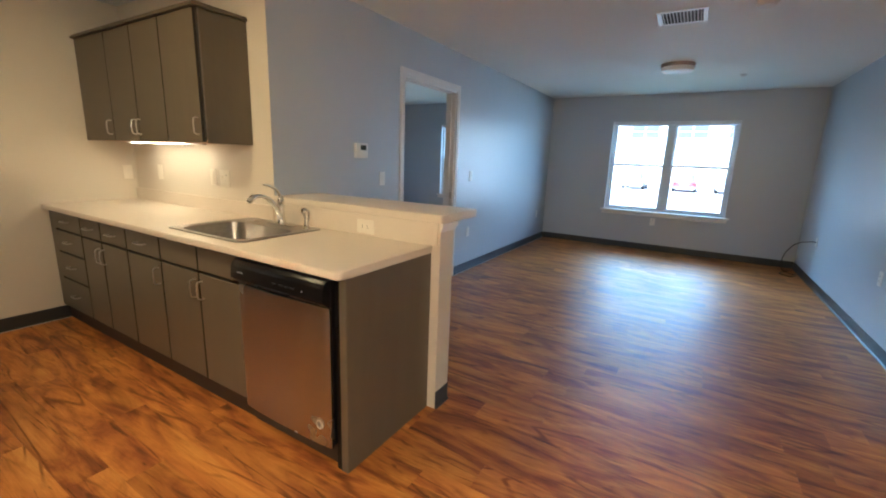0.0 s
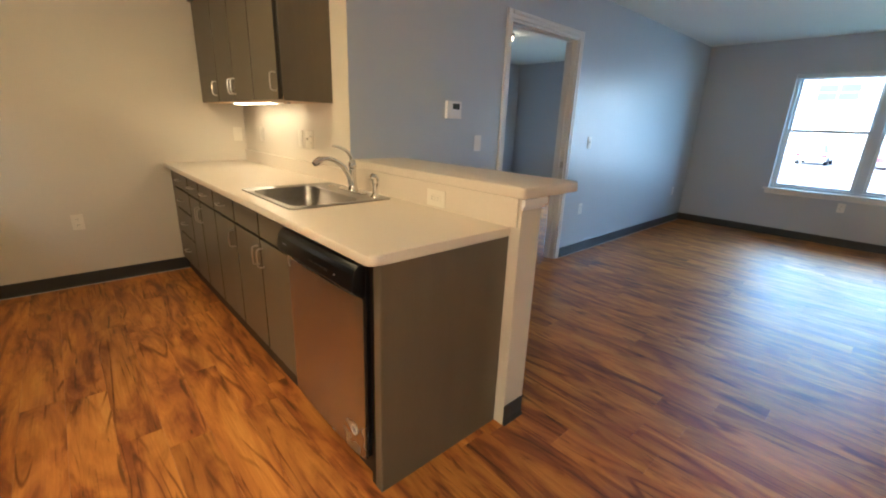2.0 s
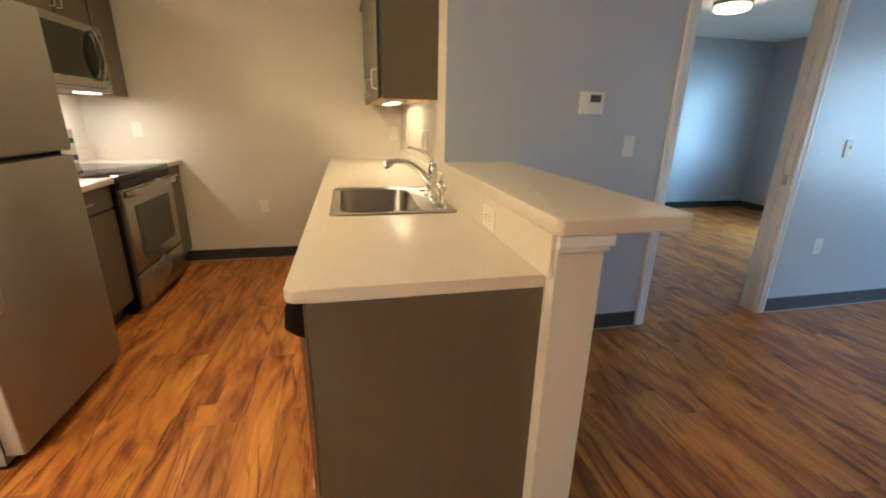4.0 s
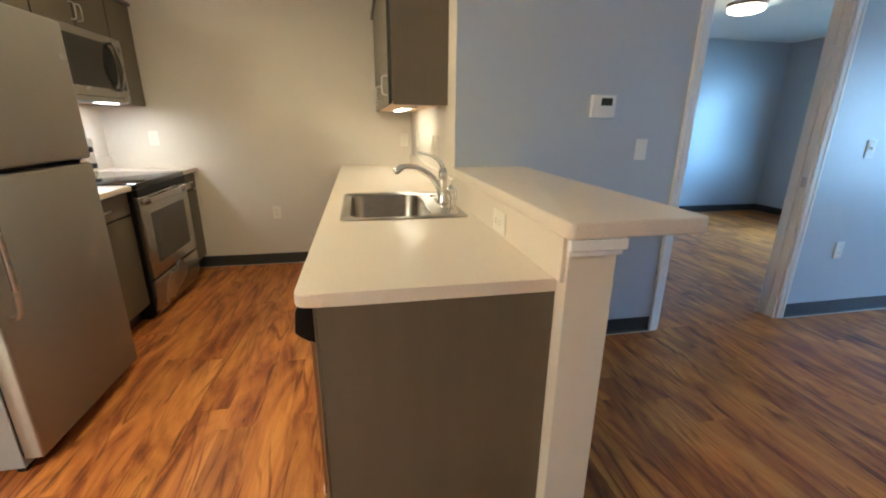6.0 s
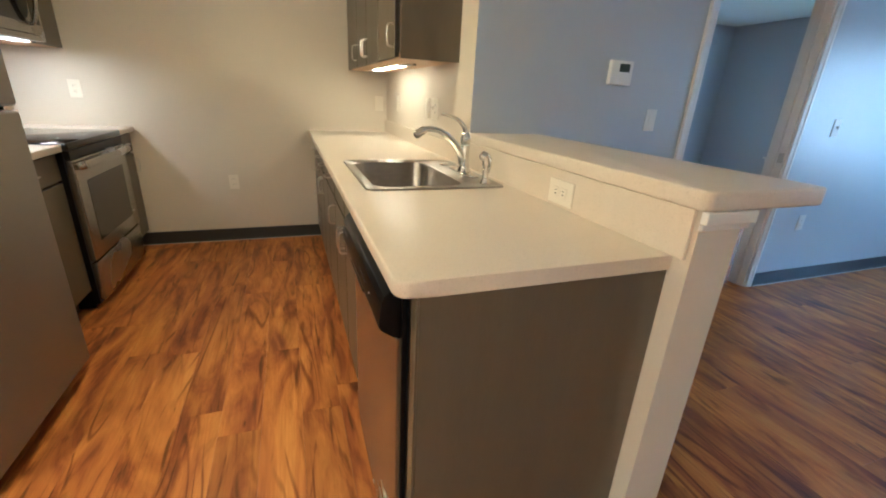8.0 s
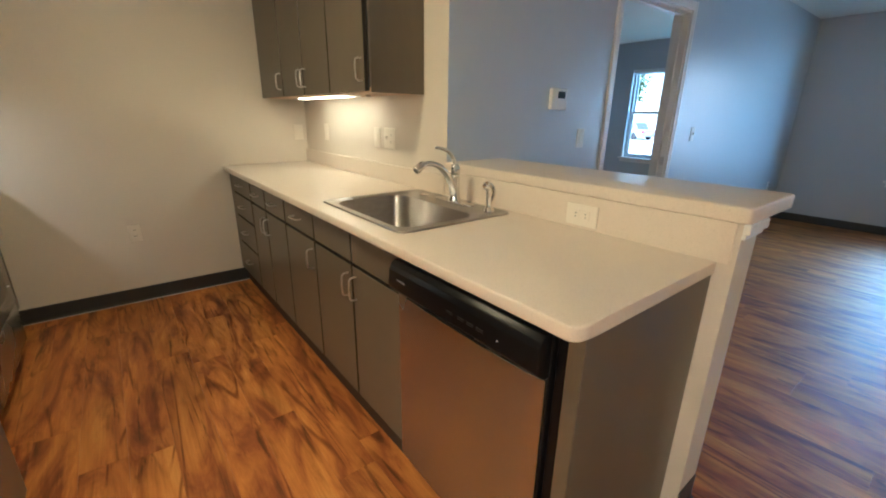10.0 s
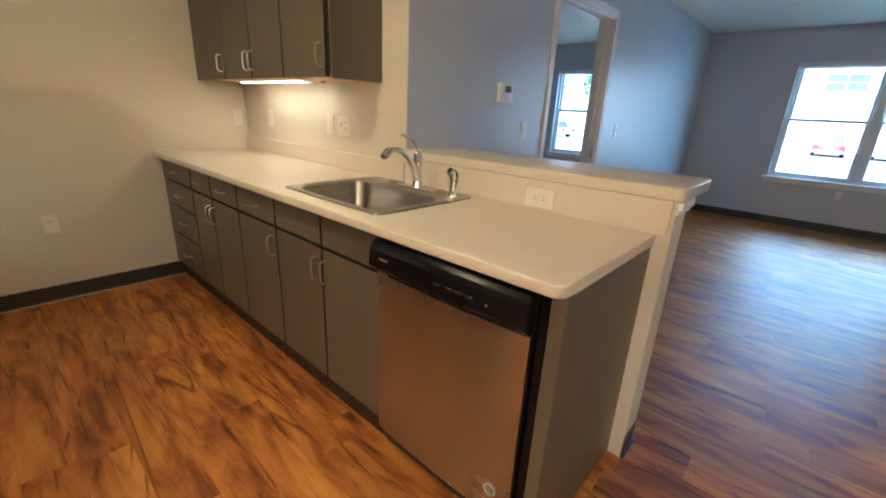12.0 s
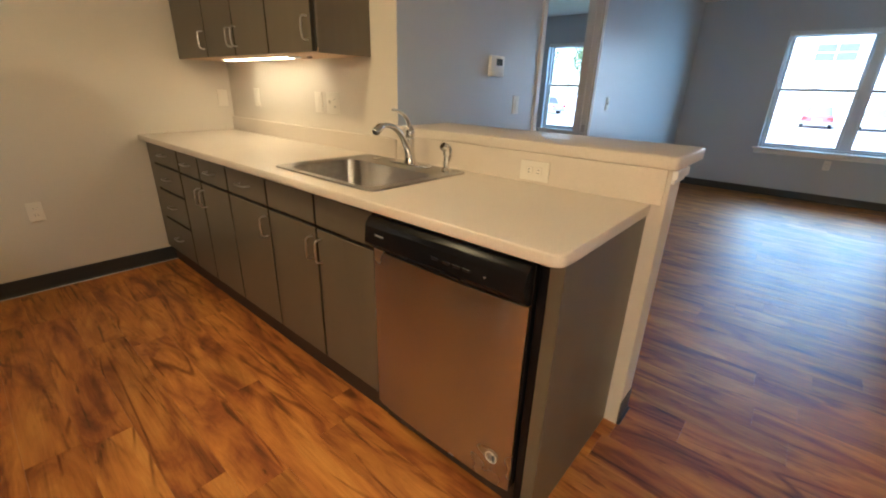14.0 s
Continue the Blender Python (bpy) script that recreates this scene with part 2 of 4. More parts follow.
def slab(pts, z0, z1, bevel=0.0, seg=2, hole=None, bm=None):
    """A plate of that outline, with an optional hole of as many points."""
    b = bmesh.new()
    if hole is None:
        top = [b.verts.new((x, y, z1)) for x, y in pts]
        faces = [b.faces.new(top)]
    else:
        o, i = [b.verts.new((x, y, z1)) for x, y in pts], [b.verts.new((x, y, z1)) for x, y in hole]
        n = len(o)
        faces = [b.faces.new((o[k], o[(k + 1) % n], i[(k + 1) % n], i[k])) for k in range(n)]
    edges = [e for e in b.edges if e.is_boundary]
    got = bmesh.ops.extrude_face_region(b, geom=faces)
    bmesh.ops.translate(b, verts=[g for g in got["geom"] if isinstance(g, bmesh.types.BMVert)], vec=(0, 0, z0 - z1))
    bmesh.ops.recalc_face_normals(b, faces=b.faces)
    if bevel:
        rim = [e for e in b.edges if all(abs(v.co.z - z1) < 1e-6 for v in e.verts) and len(e.link_faces) == 2 and any(abs(f.normal.z) < 0.1 for f in e.link_faces)]
        rim += [e for e in b.edges if all(abs(v.co.z - z0) < 1e-6 for v in e.verts) and len(e.link_faces) == 2 and any(abs(f.normal.z) < 0.1 for f in e.link_faces)]
        bmesh.ops.bevel(b, geom=rim, offset=bevel, segments=seg, affect="EDGES", profile=0.5)
    return joined(b, bm)


def tube(points, radius, n=10, bm=None, cap=True):
    """A round bar along points; radius: one, or one each."""
    b = bmesh.new()
    pts = [Vector(p) for p in points]
    rs = radius if isinstance(radius, (list, tuple)) else [radius] * len(pts)
    rings, up = [], None
    for k, p in enumerate(pts):
        d = (pts[min(k + 1, len(pts) - 1)] - pts[max(k - 1, 0)]).normalized()
        side = d.cross(up if up is not None else (Vector((0, 0, 1)) if abs(d.z) < 0.9 else Vector((1, 0, 0)))).normalized()
        up = side.cross(d).normalized()
        rings.append([b.verts.new(p + rs[k] * (math.cos(a) * side + math.sin(a) * up)) for a in (2 * math.pi * i / n for i in range(n))])
    for r0, r1 in zip(rings, rings[1:]):
        for i in range(n):
            b.faces.new((r0[i], r0[(i + 1) % n], r1[(i + 1) % n], r1[i]))
    if cap:
        b.faces.new(rings[0][::-1])
        b.faces.new(rings[-1])
    return joined(b, bm)


def lathe(profile, centre, n=32, bm=None):
    """A turned body about the upright through centre; profile: (radius, z)."""
    b = bmesh.new()
    cx, cy, cz = centre
    rings = [[b.verts.new((cx + r * math.cos(2 * math.pi * i / n), cy + r * math.sin(2 * math.pi * i / n), cz + z)) for i in range(n)] for r, z in profile]
    for r0, r1 in zip(rings, rings[1:]):
        for i in range(n):
            b.faces.new((r0[i], r0[(i + 1) % n], r1[(i + 1) % n], r1[i]))
    b.faces.new(rings[0][::-1])
    b.faces.new(rings[-1])
    return joined(b, bm)


def smooth_path(pts, steps=6):
    """A Catmull-Rom curve through the points."""
    p = [Vector(q) for q in pts]
    p = [2 * p[0] - p[1]] + p + [2 * p[-1] - p[-2]]
    out = []
    for a, b, c, d in zip(p, p[1:], p[2:], p[3:]):
        for k in range(steps):
            t = k / steps
            out.append(0.5 * ((2 * b) + (c - a) * t + (2 * a - 5 * b + 4 * c - d) * t * t + (3 * b - a - 3 * c + d) * t ** 3))
    return out + [p[-2]]


# ---- the plan ----
XW, XK = -2.378, -4.215      # living room's long wall, kitchen's end wall
YB, YL = 1.74, -0.79        # kitchen's sink wall and range wall
YF, XR = 7.487, 1.295        # window wall, wall opposite the bedroom
YR, XE = -2.6, -1.62        # wall behind the start, end of the range wall
CEIL = 2.45
XB = -5.72                  # bedroom's far wall
WIN = (-1.345, 0.388, 0.63, 2.045)
BWIN = (-4.66, -2.93, 0.63, 2.03)
DOOR = (3.125, 4.075, 2.062)

# walls
def wall_with_holes(name, x0, x1, y0, y1, z0, z1, holes, along, material, label):
    """A wall whose openings (lo, hi, zlo, zhi) go right through; along: the axis it runs on."""
    bm = bmesh.new()
    lo, hi = (x0, x1) if along == "x" else (y0, y1)
    at = lo
    for a, b, za, zb in sorted(holes):
        for s, e, p, q in ((at, a, z0, z1), (a, b, z0, za), (a, b, zb, z1)):
            if e - s > 1e-4 and q - p > 1e-4:
                box(*((s, e, y0, y1) if along == "x" else (x0, x1, s, e)), p, q, bm=bm)
        at = b
    box(*((at, hi, y0, y1) if along == "x" else (x0, x1, at, hi)), z0, z1, bm=bm)
    bmesh.ops.remove_doubles(bm, verts=bm.verts, dist=1e-5)
    inner = {}
    for f in bm.faces:
        inner.setdefault(tuple(round(c, 4) for c in f.calc_center_median()), []).append(f)
    bmesh.ops.delete(bm, geom=[f for fs in inner.values() if len(fs) > 1 for f in fs], context="FACES_ONLY")
    return setting(name, bm, material, label, "wall")


ZB, ZT = -0.03, CEIL + 0.06
wall_with_holes("wall_north", XB - 0.12, XR + 0.12, YF, YF + 0.16, ZB, ZT, [WIN, BWIN], "x", M_BLUE, "blue-grey painted wall with the twin windows")
wall_with_holes("wall_partition", XW - 0.12, XW, YB + 0.12, YF, ZB, ZT, [(DOOR[0], DOOR[1], ZB, DOOR[2])], "y", M_BLUE, "blue-grey painted wall with the bedroom doorway")
setting("wall_east", box(XR, XR + 0.12, YR, YF, ZB, ZT), M_BLUE, "plain blue-grey painted living room wall", "wall")
kb = box(XB - 0.12, XW, YB, YB + 0.12, ZB, ZT)
for f in kb.faces:
    c = f.calc_center_median()
    f.material_index = 1 if c.x > XW - 1e-3 or c.y > YB + 0.119 else 0
setting("wall_kitchen_sink", kb, (M_BEIGE, M_BLUE), "greige painted kitchen wall behind the sink run", "wall")
setting("wall_kitchen_end", box(XK - 0.12, XK, YL - 0.12, YB, ZB, ZT), M_BEIGE, "greige painted end wall of the kitchen", "wall")
setting("wall_kitchen_range", box(XK, XE, YL - 0.12, YL, ZB, ZT), M_BEIGE, "greige painted wall behind the range", "wall")
setting("wall_return", box(XE - 0.12, XE, YR, YL - 0.12, ZB, ZT), M_BEIGE, "greige painted return wall", "wall")
setting("wall_south", box(XE - 0.12, XR, YR - 0.12, YR, ZB, ZT), M_BEIGE, "greige painted wall behind the start", "wall")
setting("wall_bedroom_west", box(XB - 0.12, XB, YB + 0.12, YF, ZB, ZT), M_BLUE, "blue-grey painted bedroom wall", "wall")
setting("ceiling", box(XB - 0.12, XR + 0.12, YR - 0.12, YF + 0.16, CEIL, CEIL + 0.05), M_CEIL, "white textured ceiling", "ceiling")
setting("roof_slab", box(XB - 0.5, XR + 0.5, YR - 0.5, YF + 0.3, CEIL + 0.07, CEIL + 0.25), M_CEIL, "plain slab over the rooms", "roof")
setting("subfloor", box(XB - 0.12, XR + 0.12, YR - 0.12, YF + 0.16, -0.12, -0.007), M_SUB, "dark subfloor under the planks", "floor")

# half wall under the bar
HX, HY0, HY1 = -1.108, 1.742, 1.872
hw = setting("half_wall", box(XW, HX, HY0, HY1, ZB, 1.032), M_BEIGE, "painted half wall that carries the breakfast bar", "wall")


def cove(name, path, inward, caulk=False):
    """Vinyl cove base along a straight run: path (x, y) to (x, y), inward the side that it faces."""
    a, b, n = Vector((*path[0], 0)), Vector((*path[1], 0)), Vector((*inward, 0))
    bm = bmesh.new()
    prof = [(0.0, 0.001), (0.0, 0.100), (0.0022, 0.100), (0.003, 0.097), (0.003, 0.022), (0.005, 0.010), (0.013, 0.003), (0.013, 0.001)]
    rings = [[bm.verts.new(p + n * d + Vector((0, 0, z))) for d, z in prof] for p in (a, b)]
    k = len(prof)
    for i in range(k):
        bm.faces.new((rings[0][i], rings[0][(i + 1) % k], rings[1][(i + 1) % k], rings[1][i]))
    bm.faces.new(rings[0][::-1])
    bm.faces.new(rings[1])
    ob = setting(name, bm, M_BASE, "dark grey vinyl cove base along the wall", "baseboard")
    if caulk:
        c = bmesh.new()
        prof = [(0.0135, 0.0005), (0.0135, 0.0035), (0.017, 0.0030), (0.020, 0.0005)]
        rings = [[c.verts.new(p + n * d + Vector((0, 0, z))) for d, z in prof] for p in (a, b)]
        for i in range(3):
            c.faces.new((rings[0][i], rings[0][i + 1], rings[1][i + 1], rings[1][i]))
        bmesh.ops.recalc_face_normals(c, faces=c.faces)
        part("caulk_bead", c, M_CAULK, ob, "thin pale caulk bead at the floor")
    return ob


for path, inward in (
    (((XW, 1.88), (XW, DOOR[0] - 0.062)), (1, 0)), (((XW, DOOR[1] + 0.062), (XW, YF)), (1, 0)),
    (((XW, YF), (XR, YF)), (0, -1)), (((XR, YR), (XR, YF)), (-1, 0)),
    (((XK, -0.255), (XK, 1.19)), (1, 0)),
    (((HX, HY0), (HX, HY1)), (1, 0)), (((XW, HY1), (HX, HY1)), (0, 1)),
    (((XB, YF), (XW - 0.12, YF)), (0, -1)), (((XB, YB + 0.12), (XB, YF)), (1, 0)),
    (((XW - 0.12, DOOR[1] + 0.062), (XW - 0.12, YF)), (-1, 0)), (((XW - 0.12, YB + 0.12), (XW - 0.12, DOOR[0] - 0.062)), (-1, 0)),
    (((XE, YR), (XE, YL - 0.12)), (1, 0)), (((XE, YR), (XR, YR)), (0, 1)),
):
    cove("baseboard", path, inward, path[0] in ((XW, 1.88), (XW, DOOR[1] + 0.062), (XK, -0.255)))


def casing_profile(bm, p0, p1, width_dir, face, w=0.06, t=0.016):
    """One length of stepped door casing from p0 to p1."""
    p0, p1, wd, fd = Vector(p0), Vector(p1), Vector(width_dir), Vector(face)
    prof = [(0, 0), (0, 0.010), (0.006, 0.012), (0.030, 0.012), (0.036, t), (w - 0.006, t), (w, t - 0.004), (w, 0)]
    rings = [[bm.verts.new(p + wd * a + fd * b) for a, b in prof] for p in (p0, p1)]
    k = len(prof)
    for i in range(k):
        bm.faces.new((rings[0][i], rings[0][(i + 1) % k], rings[1][(i + 1) % k], rings[1][i]))
    bm.faces.new(rings[0][::-1])
    bm.faces.new(rings[1])


def doorway():
    y0, y1, z1 = DOOR
    d = thing("door_1", "white painted door frame open to the bedroom", "door frame", (XW - 0.06, (y0 + y1) / 2, 0), kind="structure")
    for face, x in ((1, XW), (-1, XW - 0.12)):
        f = (face, 0, 0)
        for name, a, b, wd in (("casing", (x, y0, 0), (x, y0, z1 + 0.06), (0, -1, 0)), ("casing", (x, y1, 0), (x, y1, z1 + 0.06), (0, 1, 0)), ("casing", (x, y0, z1), (x, y1, z1), (0, 0, 1))):
            bm = bmesh.new()
            casing_profile(bm, a, b, wd, f)
            part(name, bm, M_TRIM, d)
    jx0, jx1 = XW - 0.119, XW - 0.001
    part("jamb", box(jx0, jx1, y0, y0 + 0.018, 0, z1 - 0.018, 0.001, 1), M_TRIM, d)
    rj = part("jamb", box(jx0, jx1, y1 - 0.018, y1, 0, z1 - 0.018, 0.001, 1), M_TRIM, d)
    part("jamb", box(jx0, jx1, y0, y1, z1 - 0.018, z1, 0.001, 1), M_TRIM, d)
    for a, b, c, e in ((y0 + 0.018, y0 + 0.030, 0, z1 - 0.03), (y1 - 0.030, y1 - 0.018, 0, z1 - 0.03), (y0 + 0.018, y1 - 0.018, z1 - 0.030, z1 - 0.018)):
        part("door_stop", box(XW - 0.085, XW - 0.048, a, b, c, e, 0.002, 1), M_TRIM, d)
    sub("strike_plate", box(XW - 0.042, XW - 0.008, y1 - 0.0205, y1 - 0.0178, 0.92, 0.985, 0.001, 1), M_NICKEL, rj, d, "small metal strike plate")


doorway()


def window(name, opening, label):
    """Twin double-hung vinyl window in the wall's opening, with sill and apron."""
    x0, x1, z0, z1 = opening
    w = thing(name, label, "window", ((x0 + x1) / 2, YF, z0), kind="structure")
    ya, yb = YF + 0.055, YF + 0.13
    mid, half = (x0 + x1) / 2, 0.045
    fr = bmesh.new()
    for a in ((x0, x0 + 0.04, ya, yb, z0, z1), (x1 - 0.04, x1, ya, yb, z0, z1), (x0 + 0.04, x1 - 0.04, ya, yb, z1 - 0.035, z1), (x0 + 0.04, x1 - 0.04, ya, yb, z0, z0 + 0.03)):
        box(*a, bevel=0.004, bm=fr)
    part("window_frame", fr, M_VINYL, w)
    part("mullion", box(mid - half, mid + half, ya - 0.004, yb, z0 + 0.03, z1 - 0.035, 0.004), M_VINYL, w)
    zm = 1.365
    for a, b in ((x0 + 0.04, mid - half), (mid + half, x1 - 0.04)):
        for nm, lo, hi, y in (("upper_sash", zm - 0.018, z1 - 0.035, ya + 0.045), ("lower_sash", z0 + 0.03, zm + 0.018, ya + 0.012)):
            s = bmesh.new()
            t = 0.030
            for q in ((a, a + t, lo, hi), (b - t, b, lo, hi), (a + t, b - t, hi - t, hi), (a + t, b - t, lo, lo + t)):
                box(q[0], q[1], y, y + 0.028, q[2], q[3], 0.003, 1, bm=s)
            so = part(nm, s, M_VINYL, w)
            g = sub("pane", box(a + t - 0.004, b - t + 0.004, y + 0.011, y + 0.016, lo + t - 0.004, hi - t + 0.004), M_GLASS, so, w, "clear glass pane")
            g.visible_shadow = False
        part("sash_lock", box((a + b) / 2 - 0.03, (a + b) / 2 + 0.03, ya - 0.002, ya + 0.012, zm + 0.010, zm + 0.026, 0.004), M_VINYL, w)
    part("window_sill", box(x0 - 0.055, x1 + 0.055, YF - 0.035, ya + 0.002, z0 - 0.022, z0 + 0.002, 0.006), M_TRIM, w, "white painted sill board")
    part("apron", box(x0 - 0.03, x1 + 0.03, YF - 0.014, YF, z0 - 0.075, z0 - 0.022, 0.004), M_TRIM, w)
    rv = bmesh.new()
    for a in ((x0, x0 + 0.004, z0, z1), (x1 - 0.004, x1, z0, z1), (x0, x1, z1 - 0.004, z1)):
        box(a[0], a[1], YF + 0.001, ya, a[2], a[3], bm=rv)
    part("reveal", rv, M_VINYL, w)
    part("blind_headrail", box(x0 + 0.008, x1 - 0.008, YF + 0.006, YF + 0.05, z1 - 0.055, z1 - 0.006, 0.006), M_VINYL, w, "raised white blind in its headrail")
    return w


window("window_1", WIN, "white vinyl twin double-hung living room window")
window("window_2", BWIN, "white vinyl twin double-hung bedroom window")

# ---- kitchen: sink run ----
FY = 1.118          # face of the cabinet doors
CB = FY + 0.021     # front of the carcasses


def pull(name, parent, root, a, b, out, r=0.0041):
    """A bent bar pull between a and b, standing off along out."""
    a, b, o = Vector(a), Vector(b), Vector(out)
    d = (b - a).normalized()
    pts = smooth_path([a, a + o * 0.55, a + o * 0.95 + d * 0.008, a + o + d * 0.022, (a + b) / 2 + o * 1.06, b + o - d * 0.022, b + o * 0.95 - d * 0.008, b + o * 0.55, b], 4)
    return sub(name, tube(pts, r, 8), M_NICKEL, parent, root, "satin nickel bar pull", True)


def front(name, root, x0, x1, z0, z1, y, toward, handle=None, g=0.0070):
    """A flat door or drawer front with a pull. toward: -1 or 1, the side of y that it faces."""
    ya, yb = (y, y + 0.019) if toward < 0 else (y - 0.019, y)
    b = box(x0 + g, x1 - g, ya, yb, z0 + g, z1 - g, 0.0018, 2)
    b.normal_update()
    # side faces coloured near-black so the seams read as shaded gaps
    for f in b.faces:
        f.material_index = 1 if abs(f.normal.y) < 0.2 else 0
    ob = part(name, b, (M_CAB, M_EDGE_SHADE), root)
    if handle:
        kind, hx, hz = handle
        L = 0.096
        p, q = ((hx - L / 2, y, hz), (hx + L / 2, y, hz)) if kind == "h" else ((hx, y, hz - L / 2), (hx, y, hz + L / 2))
        pull("handle", ob, root, p, q, (0, 0.030 * toward, 0))
    return ob


def carcass(root, x0, x1, y0, y1, z0, z1, toe=None, material=None):
    bm = box(x0, x1, y0, y1, z0, z1, 0.001, 1)
    part("body", bm, material or M_CAB, root)
    fy = (y0 - 0.0015, y0 - 0.0001) if y0 < 0.9 * y1 and y0 > 0 else (y1 + 0.0001, y1 + 0.0015)
    # thin frame sheet, coloured near-black as the shade between the fronts
    part("frame_gap_shade", box(x0 + 0.001, x1 - 0.001, fy[0], fy[1], z0 + 0.001, z1 - 0.001), M_DARK, root, "thin face frame sheet, near-black to give the gaps their shade")
    if toe:
        part("toe_kick", box(x0, x1, toe[0], toe[1], 0.0, z0), M_TOE, root, "dark recessed toe kick")


DT, DM, DBT = 0.874, 0.732, 0.118
def base_unit(x0, x1, cols, label, stack=False, filler=0.0, sink=False):
    u = thing("base_cabinet", label, "cabinet", ((x0 + x1) / 2, (FY + YB) / 2, 0), group="sink run base cabinets")
    if sink:
        bm = bmesh.new()
        for a in ((x0 + 0.0005, x0 + 0.016, CB, YB - 0.022, 0.105, 0.878), (x1 - 0.016, x1 - 0.0005, CB, YB - 0.022, 0.105, 0.878), (x0 + 0.016, x1 - 0.016, CB, YB - 0.022, 0.105, 0.12), (x0 + 0.016, x1 - 0.016, CB, CB + 0.018, 0.80, 0.878), (x0 + 0.016, x1 - 0.016, CB, CB + 0.018, 0.12, 0.16)):
            box(*a, bm=bm)
        part("body", bm, M_CAB, u)
        # same near-black sheet, shade for the gaps of the sink base
        part("frame_gap_shade", box(x0 + 0.001, x1 - 0.001, CB - 0.0015, CB - 0.0001, 0.106, 0.877), M_DARK, u, "thin face frame sheet, near-black to give the gaps their shade")
        part("toe_kick", box(x0 + 0.0005, x1 - 0.0005, CB + 0.018, CB + 0.033, 0.0, 0.105), M_TOE, u, "dark recessed toe kick")
    else:
        carcass(u, x0 + 0.0005, x1 - 0.0005, CB, YB - 0.004, 0.105, 0.878, (CB + 0.018, CB + 0.033))
    if filler:
        part("filler_strip", box(x0, x0 + filler - 0.002, FY + 0.004, CB, DBT, DT, 0.001, 1), M_CAB, u)
    a = x0 + filler
    for w, hinge in cols:
        b = a + w
        if stack:
            zs = [DT, 0.735, 0.565, 0.36, DBT]
            for hi, lo in zip(zs, zs[1:]):
                front("drawer_front", u, a, b, lo, hi, FY, -1, ("h", (a + b) / 2, (lo + hi) / 2 + 0.005))
        else:
            front("drawer_front", u, a, b, DM, DT, FY, -1, None if sink else ("h", (a + b) / 2, (DM + DT) / 2))
            front("door", u, a, b, DBT, DM, FY, -1, ("v", b - 0.032 if hinge == "l" else a + 0.032, DM - 0.095))
        a = b
    return u


base_unit(XK + 0.002, -3.65, [(0.465, "l")], "grey-brown base cabinet with a stack of four drawers", stack=True, filler=0.098)
base_unit(-3.65, -2.978, [(0.314, "l"), (0.358, "r")], "grey-brown base cabinet with two drawers over two doors")
base_unit(-2.978, -2.575, [(0.403, "l")], "grey-brown base cabinet with a drawer over one door")
base_unit(-2.575, -1.836, [(0.380, "l"), (0.359, "r")], "grey-brown sink base cabinet with plain panels over two doors", sink=True)
ep = thing("end_panel", "grey-brown finished panel that closes the end of the counter", "panel", (-1.196, 1.42, 0))
part("panel", box(-1.1965, -1.158, FY + 0.014, HY0 - 0.001, 0.0, 0.878, 0.0015, 1), M_CAB, ep)
part("scribe_strip", box(-1.196, -1.1575, FY + 0.0080, FY + 0.0135, 0.0, 0.878, 0.001, 1), M_CAB, ep)
# black strip put where the shaded gap beside the dishwasher is
part("gap_strip", box(-1.2225, -1.1967, FY + 0.010, FY + 0.05, 0.0, 0.878, 0.001, 1), M_BLACK, ep, "black strip standing in for the dark gap beside the dishwasher")
part("screw_cap", lathe([(0.005, 0), (0.005, 0.002)], (-1.189, 1.5, 0.872), 10), M_CAB, ep)

# worktop with the sink's cut-out
CX1, CY0, CTOP = -1.152, 1.083, 0.914
SX0, SX1, SY0, SY1 = -2.565, -1.893, 1.160, 1.700
HOLE = (SX0 + 0.03, SX1 - 0.03, SY0 + 0.025, SY1 - 0.025)
wt = thing("worktop", "speckled cream laminate worktop with rounded front corner", "countertop", (-2.7, 1.4, 0.88))
bm = bmesh.new()
r = 0.032
ol = outline(HOLE[1], CX1, CY0, HY0 - 0.016, (0, r, 0, 0), 8)
def poly(b, pts, z):
    f = b.faces.new([b.verts.new((x, y, z)) for x, y in pts])
    return f
hx0, hx1, hy0, hy1 = HOLE
xa, yb_ = XK + 0.001, YB - 0.0008
poly(bm, [(xa, CY0), (hx0, CY0), (hx0, hy0), (hx0, hy1), (hx0, yb_), (xa, yb_)], CTOP)
poly(bm, [(hx0, CY0), (hx1, CY0), (hx1, hy0), (hx0, hy0)], CTOP)
poly(bm, [(hx0, hy1), (hx1, hy1), (hx1, yb_), (hx0, yb_)], CTOP)
poly(bm, [ol[0]] + ol[1:-2] + [(CX1, yb_), (hx1, yb_), (hx1, hy1), (hx1, hy0)], CTOP)
bmesh.ops.remove_doubles(bm, verts=bm.verts, dist=1e-5)
got = bmesh.ops.extrude_face_region(bm, geom=bm.faces[:])
bmesh.ops.translate(bm, verts=[g for g in got["geom"] if isinstance(g, bmesh.types.BMVert)], vec=(0, 0, -0.0355))
bmesh.ops.recalc_face_normals(bm, faces=bm.faces)
rim = [e for e in bm.edges if len(e.link_faces) == 2 and sorted(round(abs(f.normal.z)) for f in e.link_faces) == [0, 1] and all(v.co.y < YB - 0.05 for v in e.verts)]
bmesh.ops.bevel(bm, geom=rim, offset=0.006, segments=3, affect="EDGES", profile=0.5)
part("top", bm, M_COUNTER, wt, "", True)
part("backsplash", box(XK + 0.001, XW - 0.001, YB - 0.018, YB - 0.0005, CTOP + 0.0005, CTOP + 0.098, 0.003), M_COUNTER, wt)
part("backsplash", box(XW, HX - 0.012, YB - 0.0095, HY0 - 0.0006, CTOP + 0.0005, 1.032, 0.002), M_COUNTER, wt)

